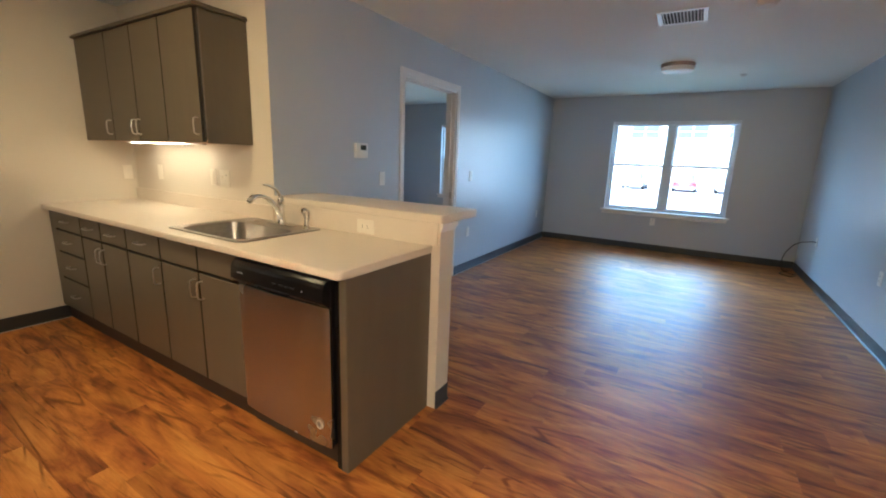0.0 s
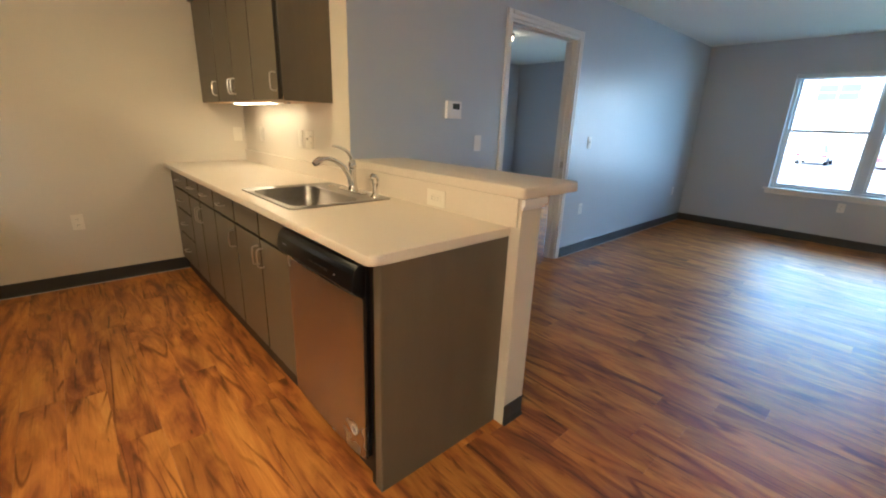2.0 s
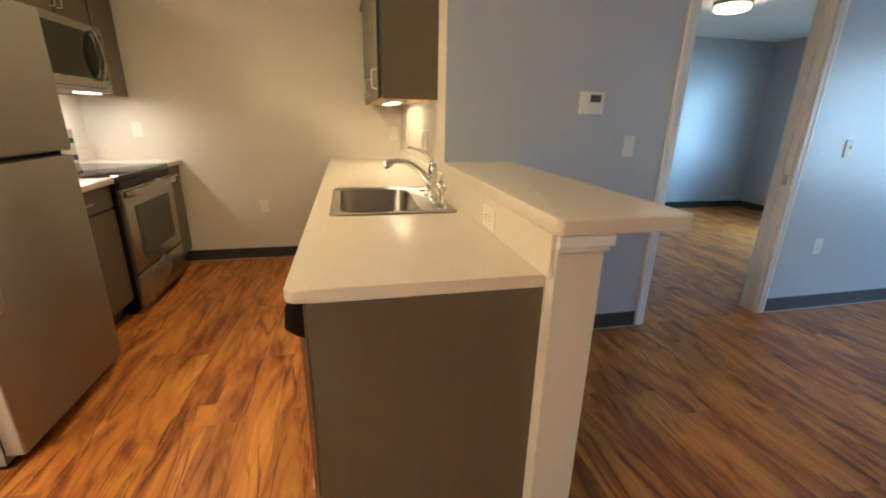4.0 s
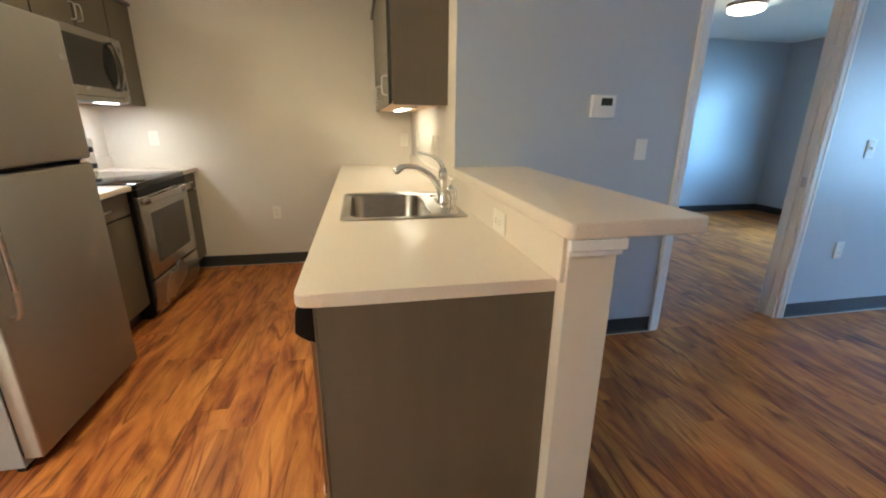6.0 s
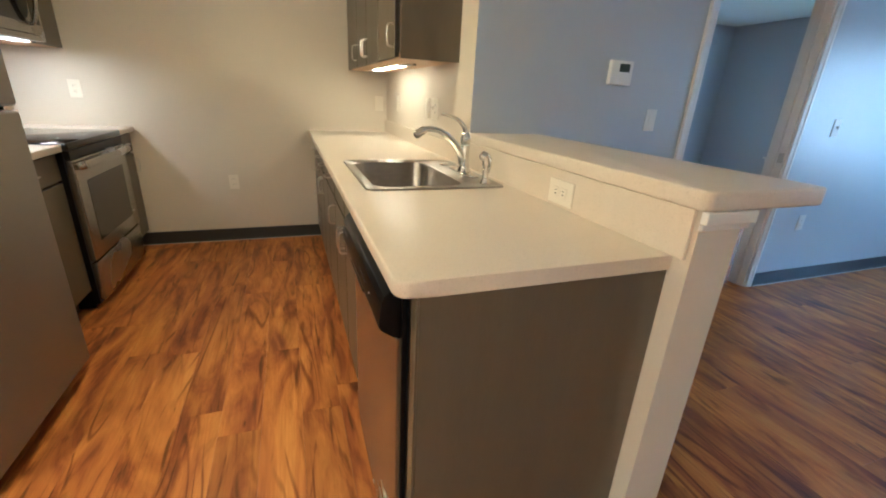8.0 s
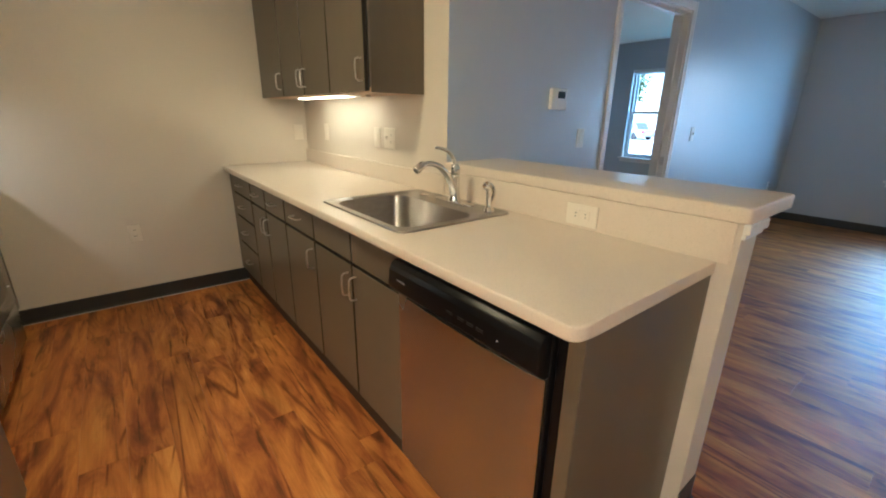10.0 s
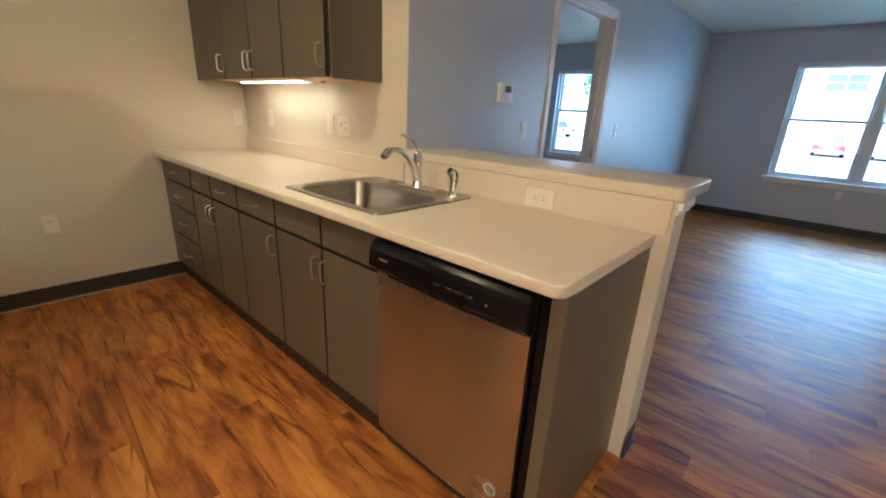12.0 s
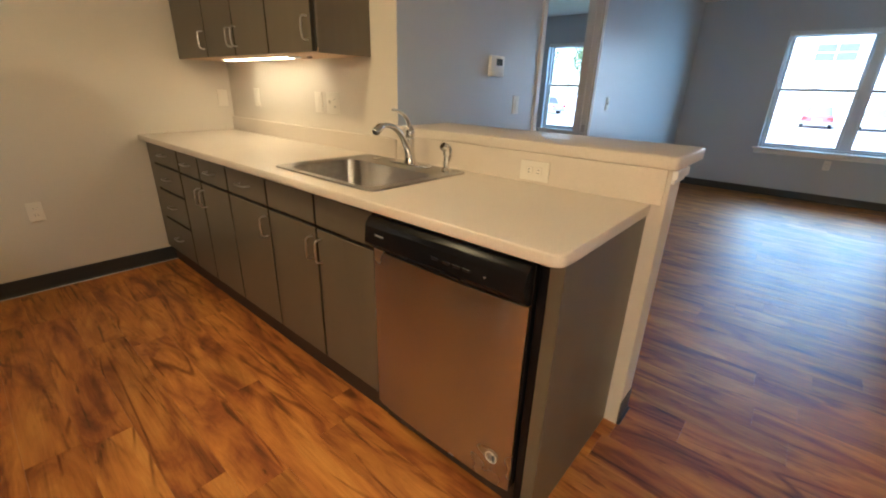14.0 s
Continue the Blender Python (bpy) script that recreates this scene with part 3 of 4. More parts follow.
bar = thing("breakfast_bar", "raised cream laminate bar top on the half wall", "bar top", (-1.7, 1.9, 1.032))
part("top", slab(outline(XW + 0.001, -1.092, 1.727, 2.124, (0, 0.022, 0.03, 0), 6), 1.0325, 1.076, 0.006, 3), M_COUNTER, bar, "", True)
tr = bmesh.new()
for q in ((0.010, 0.988, 1.003), (0.018, 1.003, 1.0315)):
    box(HX, HX + q[0], HY0 - 0.006, HY1 + q[0], q[1], q[2], 0.003, 2, bm=tr)
    box(XW + 0.02, HX, HY1, HY1 + q[0], q[1], q[2], 0.003, 2, bm=tr)
part("moulding", tr, M_TRIM, bar, "stepped painted moulding under the bar")


def sink():
    s = thing("kitchen_sink", "stainless steel single-bowl drop-in sink in the worktop", "sink", ((SX0 + SX1) / 2, (SY0 + SY1) / 2, CTOP))
    bx0, bx1, by0, by1 = SX0 + 0.052, SX1 - 0.052, SY0 + 0.042, SY1 - 0.150
    b = bmesh.new()
    n = 8
    rows = [(outline(SX0, SX1, SY0, SY1, 0.035, n), CTOP + 0.0005), (outline(SX0 + 0.003, SX1 - 0.003, SY0 + 0.003, SY1 - 0.003, 0.034, n), CTOP + 0.006),
            (outline(SX0 + 0.012, SX1 - 0.012, SY0 + 0.012, SY1 - 0.012, 0.030, n), CTOP + 0.0065), (outline(SX0 + 0.016, SX1 - 0.016, SY0 + 0.016, SY1 - 0.016, 0.030, n), CTOP + 0.004),
            (outline(bx0 - 0.008, bx1 + 0.008, by0 - 0.008, by1 + 0.008, 0.075, n), CTOP + 0.004), (outline(bx0 - 0.002, bx1 + 0.002, by0 - 0.002, by1 + 0.002, 0.072, n), CTOP + 0.001),
            (outline(bx0, bx1, by0, by1, 0.070, n), CTOP - 0.008), (outline(bx0 + 0.012, bx1 - 0.012, by0 + 0.012, by1 - 0.012, 0.066, n), CTOP - 0.150),
            (outline(bx0 + 0.022, bx1 - 0.022, by0 + 0.022, by1 - 0.022, 0.062, n), CTOP - 0.172), (outline(bx0 + 0.05, bx1 - 0.05, by0 + 0.05, by1 - 0.05, 0.05, n), CTOP - 0.180)]
    rings = [[b.verts.new((x, y, z)) for x, y in pts] for pts, z in rows]
    k = len(rings[0])
    for r0, r1 in zip(rings, rings[1:]):
        for i in range(k):
            b.faces.new((r0[i], r0[(i + 1) % k], r1[(i + 1) % k], r1[i]))
    b.faces.new(rings[-1])
    part("basin", b, M_SINK, s, "", True)
    part("drain", lathe([(0.0, 0.0), (0.043, 0.0), (0.043, 0.004), (0.036, 0.004), (0.030, 0.001), (0.0, 0.001)][1:5], ((bx0 + bx1) / 2, (by0 + by1) / 2, CTOP - 0.180), 24), M_CHROME, s, "chrome drain ring", True)
    part("hole_cover", lathe([(0.021, 0), (0.021, 0.003), (0.016, 0.006), (0.004, 0.007)], (-2.42, SY1 - 0.07, CTOP + 0.004), 20), M_CHROME, s, "", True)


sink()


def faucet():
    x, y, z = -2.195, SY1 - 0.058, CTOP + 0.0042
    f = thing("kitchen_faucet", "chrome single-lever faucet with a low arched spout", "faucet", (x, y, z))
    part("base_plate", slab(outline(x - 0.125, x + 0.125, y - 0.028, y + 0.028, 0.027, 8), z, z + 0.008, 0.003, 2), M_CHROME, f, "", True)
    part("body", lathe([(0.031, 0.008), (0.030, 0.014), (0.025, 0.024), (0.022, 0.05), (0.0205, 0.10), (0.0225, 0.115), (0.0225, 0.120), (0.019, 0.124), (0.0235, 0.134), (0.0225, 0.150), (0.014, 0.172), (0.006, 0.180)], (x, y, z), 24), M_CHROME, f, "", True)
    d = Vector((0.16, -1.0, 0)).normalized()
    p = Vector((x, y, z))
    spout = smooth_path([p + d * 0.004 + Vector((0, 0, 0.035)), p + d * 0.022 + Vector((0, 0, 0.085)), p + d * 0.056 + Vector((0, 0, 0.130)), p + d * 0.10 + Vector((0, 0, 0.166)), p + d * 0.150 + Vector((0, 0, 0.184)), p + d * 0.195 + Vector((0, 0, 0.184)), p + d * 0.224 + Vector((0, 0, 0.170))], 6)
    sp = part("spout", tube(spout, [0.0195 - 0.0085 * math.sin(math.pi * 0.62 * i / (len(spout) - 1)) for i in range(len(spout))], 14), M_CHROME, f, "", True)
    tip = spout[-1]
    dd = (spout[-1] - spout[-3]).normalized()
    sub("spray_head", tube([tip - dd * 0.03, tip - dd * 0.02, tip + dd * 0.012, tip + dd * 0.02], [0.0145, 0.0170, 0.0170, 0.013], 16), M_CHROME, sp, f, "", True)
    lv = smooth_path([p + Vector((0, 0, 0.165)), p + d * 0.012 + Vector((0, 0, 0.195)), p + d * 0.045 + Vector((0, 0, 0.225)), p + d * 0.10 + Vector((0, 0, 0.243)), p + d * 0.125 + Vector((0, 0, 0.246))], 5)
    part("lever", tube(lv, [0.011 - 0.0055 * i / (len(lv) - 1) for i in range(len(lv))], 10), M_CHROME, f, "", True)
    sx = -1.972
    q = thing("side_sprayer", "chrome side sprayer standing in the sink deck", "sprayer", (sx, y, z))
    part("collar", lathe([(0.024, 0.0), (0.023, 0.006), (0.015, 0.016), (0.014, 0.022)], (sx, y, z), 20), M_CHROME, q, "", True)
    part("wand", tube(smooth_path([(sx, y, z + 0.02), (sx, y, z + 0.065), (sx, y - 0.004, z + 0.095), (sx - 0.004, y - 0.022, z + 0.112)], 4), [0.0125] * 5 + [0.016] * 4 + [0.0185] * 3 + [0.015], 12), M_CHROME, q, "", True)
    part("trigger", tube(smooth_path([(sx + 0.010, y + 0.004, z + 0.040), (sx + 0.016, y + 0.010, z + 0.070), (sx + 0.015, y + 0.008, z + 0.098), (sx + 0.004, y - 0.004, z + 0.116)], 4), 0.006, 8), M_CHROME, q, "", True)


faucet()


def dishwasher():
    x0, x1 = -1.831, -1.224
    d = thing("dishwasher", "stainless dishwasher with a black control panel", "dishwasher", ((x0 + x1) / 2, 1.4, 0))
    part("tub", box(x0 + 0.004, x1 - 0.004, FY + 0.03, YB - 0.03, 0.10, 0.866), M_GREYPL, d)
    part("door_edge", box(x0 + 0.004, x1 - 0.004, FY - 0.001, FY + 0.0295, 0.115, 0.862, 0.002, 1), M_BLACK, d)
    # door panel, bowed across its width and rolled back at both sides
    a, e, n = x0 + 0.006, x1 - 0.006, 36
    pts = []
    for i in range(n + 1):
        u = 2 * i / n - 1
        pts.append((a + (e - a) * i / n, FY - 0.012 - 0.008 * (1 - u * u) - 0.006 * (1 - abs(u) ** 10)))
    part("door_panel", slab(pts + [(e, FY - 0.0015), (a, FY - 0.0015)], 0.105, 0.748, 0.002, 1), M_STEEL, d, "brushed stainless door", True)
    # control panel with a hollow grip along its foot
    prof = [(0.0, 0.752), (-0.018, 0.752), (-0.026, 0.763), (-0.042, 0.770), (-0.049, 0.781), (-0.044, 0.835), (-0.037, 0.850), (-0.022, 0.864), (0.0, 0.864)]
    b = bmesh.new()
    rings = [[b.verts.new((x, FY - 0.0015 + p, z)) for p, z in prof] for x in (x0 + 0.004, x1 - 0.004)]
    k = len(prof)
    for i in range(k):
        b.faces.new((rings[0][i], rings[0][(i + 1) % k], rings[1][(i + 1) % k], rings[1][i]))
    b.faces.new(rings[0][::-1])
    b.faces.new(rings[1])
    bmesh.ops.bevel(b, geom=b.edges[:], offset=0.0025, segments=2, affect="EDGES", profile=0.5)
    cp = part("control_panel", b, M_BLACK, d, "glossy black control panel", True)
    sub("grip", box(x0 + 0.20, x1 - 0.20, FY - 0.052, FY - 0.039, 0.767, 0.777, 0.004), M_BLACK, cp, d)
    for i, xx in enumerate((-1.52, -1.475, -1.44, -1.405)):
        sub("button", box(xx - 0.013, xx + 0.013, FY - 0.0495, FY - 0.046, 0.806 - 0.004, 0.806 + 0.004, 0.001, 1), M_BUTTON, cp, d)
    sub("indicator", lathe([(0.003, -0.0015), (0.003, 0.0015)], (-1.345, FY - 0.0480, 0.805), 8), M_WHITE, cp, d)
    sub("logo_mark", box(-1.775, -1.735, FY - 0.0490, FY - 0.0455, 0.810, 0.815), M_GREYPL, cp, d)
    ring = lathe([(0.021, 0), (0.021, 0.0015), (0.016, 0.0015), (0.016, 0.0)], (0, 0, 0), 24)
    bmesh.ops.rotate(ring, verts=ring.verts, cent=(0, 0, 0), matrix=Matrix.Rotation(radians(90), 3, "X"))
    bmesh.ops.translate(ring, verts=ring.verts, vec=(-1.295, FY - 0.0206, 0.205))
    part("badge", ring, M_WHITE, d, "round grey sticker")
    part("badge_mark", box(-1.300, -1.290, FY - 0.0235, FY - 0.0203, 0.195, 0.215), M_GREYPL, d)
    part("toe_panel", box(x0 + 0.004, x1 - 0.004, CB + 0.014, CB + 0.029, 0.0, 0.0995), M_TOE, d)


dishwasher()

# ---- kitchen: wall cabinets over the sink run ----
def wall_cabinet(x0, x1, doors, y_front, y_wall, z0, z1, label, group, toward=-1, reach=0.0):
    u = thing("wall_cabinet", label, "cabinet", ((x0 + x1) / 2, y_wall, z0), group=group)
    yf = y_front - 0.021 * toward
    ya, yb = sorted((yf, y_wall))
    part("body", box(x0 + 0.0005, x1 - 0.0005, ya, yb, z0 + 0.018, z1, 0.001, 1), M_CAB, u)
    fa = (ya - 0.0014, ya - 0.0001) if toward < 0 else (yb + 0.0001, yb + 0.0014)
    # near-black sheet behind the doors puts shade into their gaps
    part("frame_gap_shade", box(x0 + 0.002, x1 - 0.002, fa[0], fa[1], z0 + 0.004, z1 - 0.002), M_DARK, u, "thin face frame sheet, near-black to give the gaps their shade")
    part("bottom", box(x0 + 0.0005, x1 - 0.0005, ya, yb, z0, z0 + 0.0175, 0.001, 1), M_CABIN, u, "bare maple underside")
    a = x0
    for w, hinge in doors:
        b = a + w
        hx = b - 0.032 if hinge == "l" else a + 0.032
        front("door", u, a, b, z0 - 0.004, z1, y_front, toward, ("v", hx, z0 + 0.095), 0.0058)
        a = b
    return u


UY, UZ0, UZ1 = 1.418, 1.393, 2.132
GU = "wall cabinets over the sink"
wall_cabinet(XK + 0.045, -3.713, [(0.457, "l")], UY, YB - 0.001, UZ0, UZ1, "grey-brown single-door wall cabinet in the corner", GU)
wall_cabinet(-3.713, -2.972, [(0.374, "l"), (0.367, "r")], UY, YB - 0.001, UZ0, UZ1, "grey-brown two-door wall cabinet", GU)
c4 = wall_cabinet(-2.972, -2.572, [(0.393, "l")], UY, YB - 0.001, UZ0, UZ1, "grey-brown single-door wall cabinet at the open end", GU)
part("side_skin", box(-2.5715, -2.567, UY + 0.024, YB - 0.001, UZ0 - 0.003, UZ1, 0.001, 1), M_CAB, c4)
fl = thing("cabinet_filler", "grey-brown filler strip between wall cabinet and wall", "filler strip", (XK + 0.05, UY + 0.03, UZ0))
part("strip", box(XK + 0.001, XK + 0.0435, UY + 0.006, UY + 0.024, UZ0, UZ1, 0.001, 1), M_CAB, fl)
cr = thing("crown_moulding", "grey-brown crown trim along the top of the wall cabinets", "crown trim", (-3.4, 1.57, UZ1))
b = bmesh.new()
box(XK + 0.001, -2.552, UY - 0.018, YB - 0.001, UZ1 + 0.0005, UZ1 + 0.016, 0.003, bm=b)
box(XK + 0.001, -2.560, UY - 0.008, YB - 0.001, UZ1 - 0.0 + 0.016, UZ1 + 0.026, 0.002, bm=b)
part("trim", b, M_CAB, cr)
ul = thing("under_cabinet_light", "lit warm under-cabinet light strip", "light strip", (-3.45, 1.575, UZ0))
part("housing", box(-3.83, -2.99, 1.535, 1.615, UZ0 - 0.0045, UZ0 - 0.0005, 0.0015), M_WHITE, ul)
part("lens", box(-3.80, -3.02, 1.548, 1.602, UZ0 - 0.0085, UZ0 - 0.0050, 0.0015, 1), M_LED, ul, "glowing light lens")
for x in (-3.825, -3.015):
    part("end_cap", box(x, x + 0.020, 1.538, 1.612, UZ0 - 0.0095, UZ0 - 0.0050, 0.002), M_WHITE, ul)
part("cord_clip", box(-2.92, -2.89, 1.60, 1.615, UZ0 - 0.010, UZ0 - 0.0005, 0.002, 1), M_BRONZE, ul, "small brass cord clip")

# ---- kitchen: range side ----
RFY = -0.168        # face of the base cabinet doors
def range_base(x0, x1, label, hinge):
    u = thing("base_cabinet", label, "cabinet", ((x0 + x1) / 2, -0.55, 0), group="range side base cabinets")
    carcass(u, x0, x1, YL + 0.004, RFY - 0.021, 0.105, 0.878, (RFY - 0.095, RFY - 0.08))
    front("drawer_front", u, x0, x1, DM, DT, RFY, 1, ("h", (x0 + x1) / 2, (DM + DT) / 2))
    front("door", u, x0, x1, DBT, DM, RFY, 1, ("v", x1 - 0.032 if hinge == "l" else x0 + 0.032, DM - 0.095))
    w = thing("worktop", "speckled cream laminate worktop beside the range", "countertop", ((x0 + x1) / 2, -0.55, 0.88))
    part("top", slab(outline(x0, x1, YL + 0.001, RFY + 0.03, 0.004, 2), 0.8795, CTOP, 0.006, 3), M_COUNTER, w, "", True)
    part("backsplash", box(x0, x1, YL + 0.0005, YL + 0.0195, CTOP + 0.0005, CTOP + 0.098, 0.003), M_COUNTER, w)


RX0, RX1 = -3.865, -3.103
range_base(XK + 0.002, RX0 - 0.003, "narrow grey-brown base cabinet in the corner beside the range", "r")
range_base(RX1 + 0.003, -2.50, "grey-brown base cabinet between range and fridge", "l")


def cooker():
    x0, x1, yf = RX0, RX1, -0.112
    r = thing("range", "stainless electric range with a black glass cooktop", "range", ((x0 + x1) / 2, -0.45, 0))
    part("body", box(x0, x1, YL + 0.02, yf - 0.035, 0.03, 0.885, 0.003), M_BLACK, r)
    part("plinth", box(x0 + 0.02, x1 - 0.02, YL + 0.05, yf - 0.07, 0.0, 0.0295), M_BLACK, r)
    part("cooktop", slab(outline(x0 - 0.001, x1 + 0.001, YL + 0.09, yf - 0.005, 0.012, 4), 0.8855, 0.921, 0.005, 2), M_BLKGLASS, r, "black glass cooktop", True)
    for cx, cy, q in ((x0 + 0.2, -0.38, 0.10), (x1 - 0.2, -0.38, 0.08), (x0 + 0.2, -0.62, 0.08), (x1 - 0.2, -0.62, 0.10)):
        ring = bmesh.new()
        inner, outer = [[ring.verts.new((cx + rr * math.cos(k * math.pi / 20), cy + 0.07 + rr * math.sin(k * math.pi / 20), 0.9215)) for k in range(40)] for rr in (q - 0.003, q)]
        for k in range(40):
            ring.faces.new((inner[k], outer[k], outer[(k + 1) % 40], inner[(k + 1) % 40]))
        part("burner_ring", ring, M_GREYPL, r, "thin printed burner outline")
    part("vent_strip", box(x0 + 0.004, x1 - 0.004, yf - 0.034, yf - 0.006, 0.835, 0.8835, 0.004), M_BLACK, r)
    dr = part("oven_door", box(x0 + 0.004, x1 - 0.004, yf - 0.034, yf, 0.291, 0.833, 0.006, 3), M_STEEL, r, "stainless oven door", True)
    sub("oven_window", box(x0 + 0.11, x1 - 0.11, yf - 0.004, yf + 0.002, 0.375, 0.715, 0.002, 1), M_OVEN, dr, r, "smoked glass oven window")
    hd = smooth_path([(x0 + 0.022, yf + 0.002, 0.806), (x0 + 0.026, yf + 0.026, 0.806), (x0 + 0.09, yf + 0.040, 0.808), ((x0 + x1) / 2, yf + 0.052, 0.810), (x1 - 0.09, yf + 0.040, 0.808), (x1 - 0.026, yf + 0.026, 0.806), (x1 - 0.022, yf + 0.002, 0.806)], 6)
    hb = tube(hd, 0.012, 12)
    for v in hb.verts:
        v.co.z = 0.808 + (v.co.z - 0.808) * 1.7
    sub("oven_handle", hb, M_STEEL, dr, r, "broad bowed steel handle", True)
    part("drawer", box(x0 + 0.004, x1 - 0.004, yf - 0.034, yf - 0.004, 0.055, 0.277, 0.006, 3), M_STEEL, r, "stainless storage drawer", True)
    part("door_badge", lathe([(0.012, 0), (0.012, 0.001)], (x0 + 0.09, yf + 0.0005, 0.40), 12), M_WHITE, r)
    cp = part("control_panel", box(x0, x1, YL + 0.02, YL + 0.088, 0.8855, 1.165, 0.008, 3), M_STEEL, r, "steel backguard with controls", True)
    sub("display", box((x0 + x1) / 2 - 0.12, (x0 + x1) / 2 + 0.12, YL + 0.0885, YL + 0.091, 1.06, 1.13), M_BLKGLASS, cp, r)
    sub("trim_band", box(x0 + 0.01, x1 - 0.01, YL + 0.0885, YL + 0.091, 0.95, 0.985), M_BLACK, cp, r)
    for xx in (x0 + 0.07, x0 + 0.16, x1 - 0.16, x1 - 0.07):
        k = lathe([(0.021, 0), (0.019, 0.022), (0.008, 0.024)], (0, 0, 0), 18)
        bmesh.ops.rotate(k, verts=k.verts, cent=(0, 0, 0), matrix=Matrix.Rotation(radians(-90), 3, "X"))
        bmesh.ops.translate(k, verts=k.verts, vec=(xx, YL + 0.0885, 1.09))
        sub("knob", k, M_BLACK, cp, r, "", True)


cooker()


def microwave():
    x0, x1, z0, z1, yf = RX0 + 0.002, RX1 - 0.002, 1.415, 1.838, -0.385
    m = thing("microwave", "stainless over-the-range microwave, its task light on", "microwave", ((x0 + x1) / 2, -0.67, z0))
    part("body", box(x0, x1, YL + 0.001, yf - 0.035, z0, z1, 0.003), M_GREYPL, m)
    dx = x0 + 0.125
    d = part("door", box(dx, x1, yf - 0.034, yf, z0 + 0.03, z1, 0.005, 3), M_STEEL, m, "stainless microwave door", True)
    sub("door_window", box(dx + 0.055, x1 - 0.040, yf - 0.003, yf + 0.002, z0 + 0.085, z1 - 0.050, 0.002, 1), M_BLKGLASS, d, m, "dark glass window")
    grip = lathe([(0.001, 0.0), (0.060, 0.0), (0.060, 0.004), (0.001, 0.005)], (0, 0, 0), 28)
    for v in grip.verts:
        v.co.y *= 2.1
    bmesh.ops.rotate(grip, verts=grip.verts, cent=(0, 0, 0), matrix=Matrix.Rotation(radians(-90), 3, "X"))
    bmesh.ops.translate(grip, verts=grip.verts, vec=(dx + 0.062, yf + 0.0005, (z0 + z1) / 2 + 0.02))
    sub("handle_recess", grip, M_BLACK, d, m, "dark oval behind the handle", True)
    hp = smooth_path([(dx + 0.030, yf, z0 + 0.080), (dx + 0.030, yf + 0.028, z0 + 0.10), (dx + 0.030, yf + 0.055, (z0 + z1) / 2 + 0.01), (dx + 0.030, yf + 0.028, z1 - 0.06), (dx + 0.030, yf, z1 - 0.040)], 6)
    sub("handle", tube(hp, 0.011, 10), M_STEEL, d, m, "bowed steel handle", True)
    p = part("keypad", box(x0, dx - 0.002, yf - 0.034, yf - 0.001, z0 + 0.03, z1, 0.005, 3), M_STEEL, m, "", True)
    sub("keypad_glass", box(x0 + 0.030, dx - 0.014, yf - 0.003, yf + 0.001, z0 + 0.085, z1 - 0.050, 0.002, 1), M_BLKGLASS, p, m)
    part("vent_lip", box(x0, x1, yf - 0.034, yf - 0.002, z0, z0 + 0.0285, 0.003), M_STEEL, m)
    part("grease_filter", box(x0 + 0.30, x1 - 0.10, YL + 0.06, yf - 0.11, z0 - 0.004, z0 - 0.0005), M_GREYPL, m)
    part("task_light", box(x0 + 0.005, x0 + 0.195, yf - 0.155, yf - 0.080, z0 - 0.006, z0 - 0.0005, 0.002, 1), M_TASK, m, "glowing task light lens")


microwave()
area_lamp("microwave_lamp", look((RX0 + 0.102, -0.5025, 1.405), (RX0 + 0.102, -0.5025, 0)), 0.19, 0.075, 0.85, (1.0, 0.82, 0.60))
GR = "wall cabinets on the range side"
RUY = -0.442
wall_cabinet(XK + 0.002, RX0 - 0.001, [(RX0 - XK - 0.003, "l")], RUY, YL + 0.001, 1.405, UZ1, "narrow grey-brown wall cabinet in the corner", GR, 1)
wall_cabinet(RX0, RX1, [(0.381, "l"), (0.381, "r")], RUY, YL + 0.001, 1.842, UZ1, "short grey-brown two-door cabinet above the microwave", GR, 1)
wall_cabinet(RX1 + 0.001, -2.50, [(-2.501 - RX1, "r")], RUY, YL + 0.001, 1.405, UZ1, "grey-brown wall cabinet between microwave and fridge", GR, 1)
wall_cabinet(-2.499, -1.74, [(0.38, "l"), (0.379, "r")], RUY, YL + 0.001, 1.842, UZ1, "short grey-brown two-door cabinet above the fridge", GR, 1)
c2 = thing("crown_moulding", "grey-brown crown trim over the range side cabinets", "crown trim", (-3.0, -0.7, UZ1))
part("trim", box(XK + 0.001, -1.722, YL + 0.001, RUY + 0.018, UZ1 + 0.0005, UZ1 + 0.026, 0.003), M_CAB, c2)


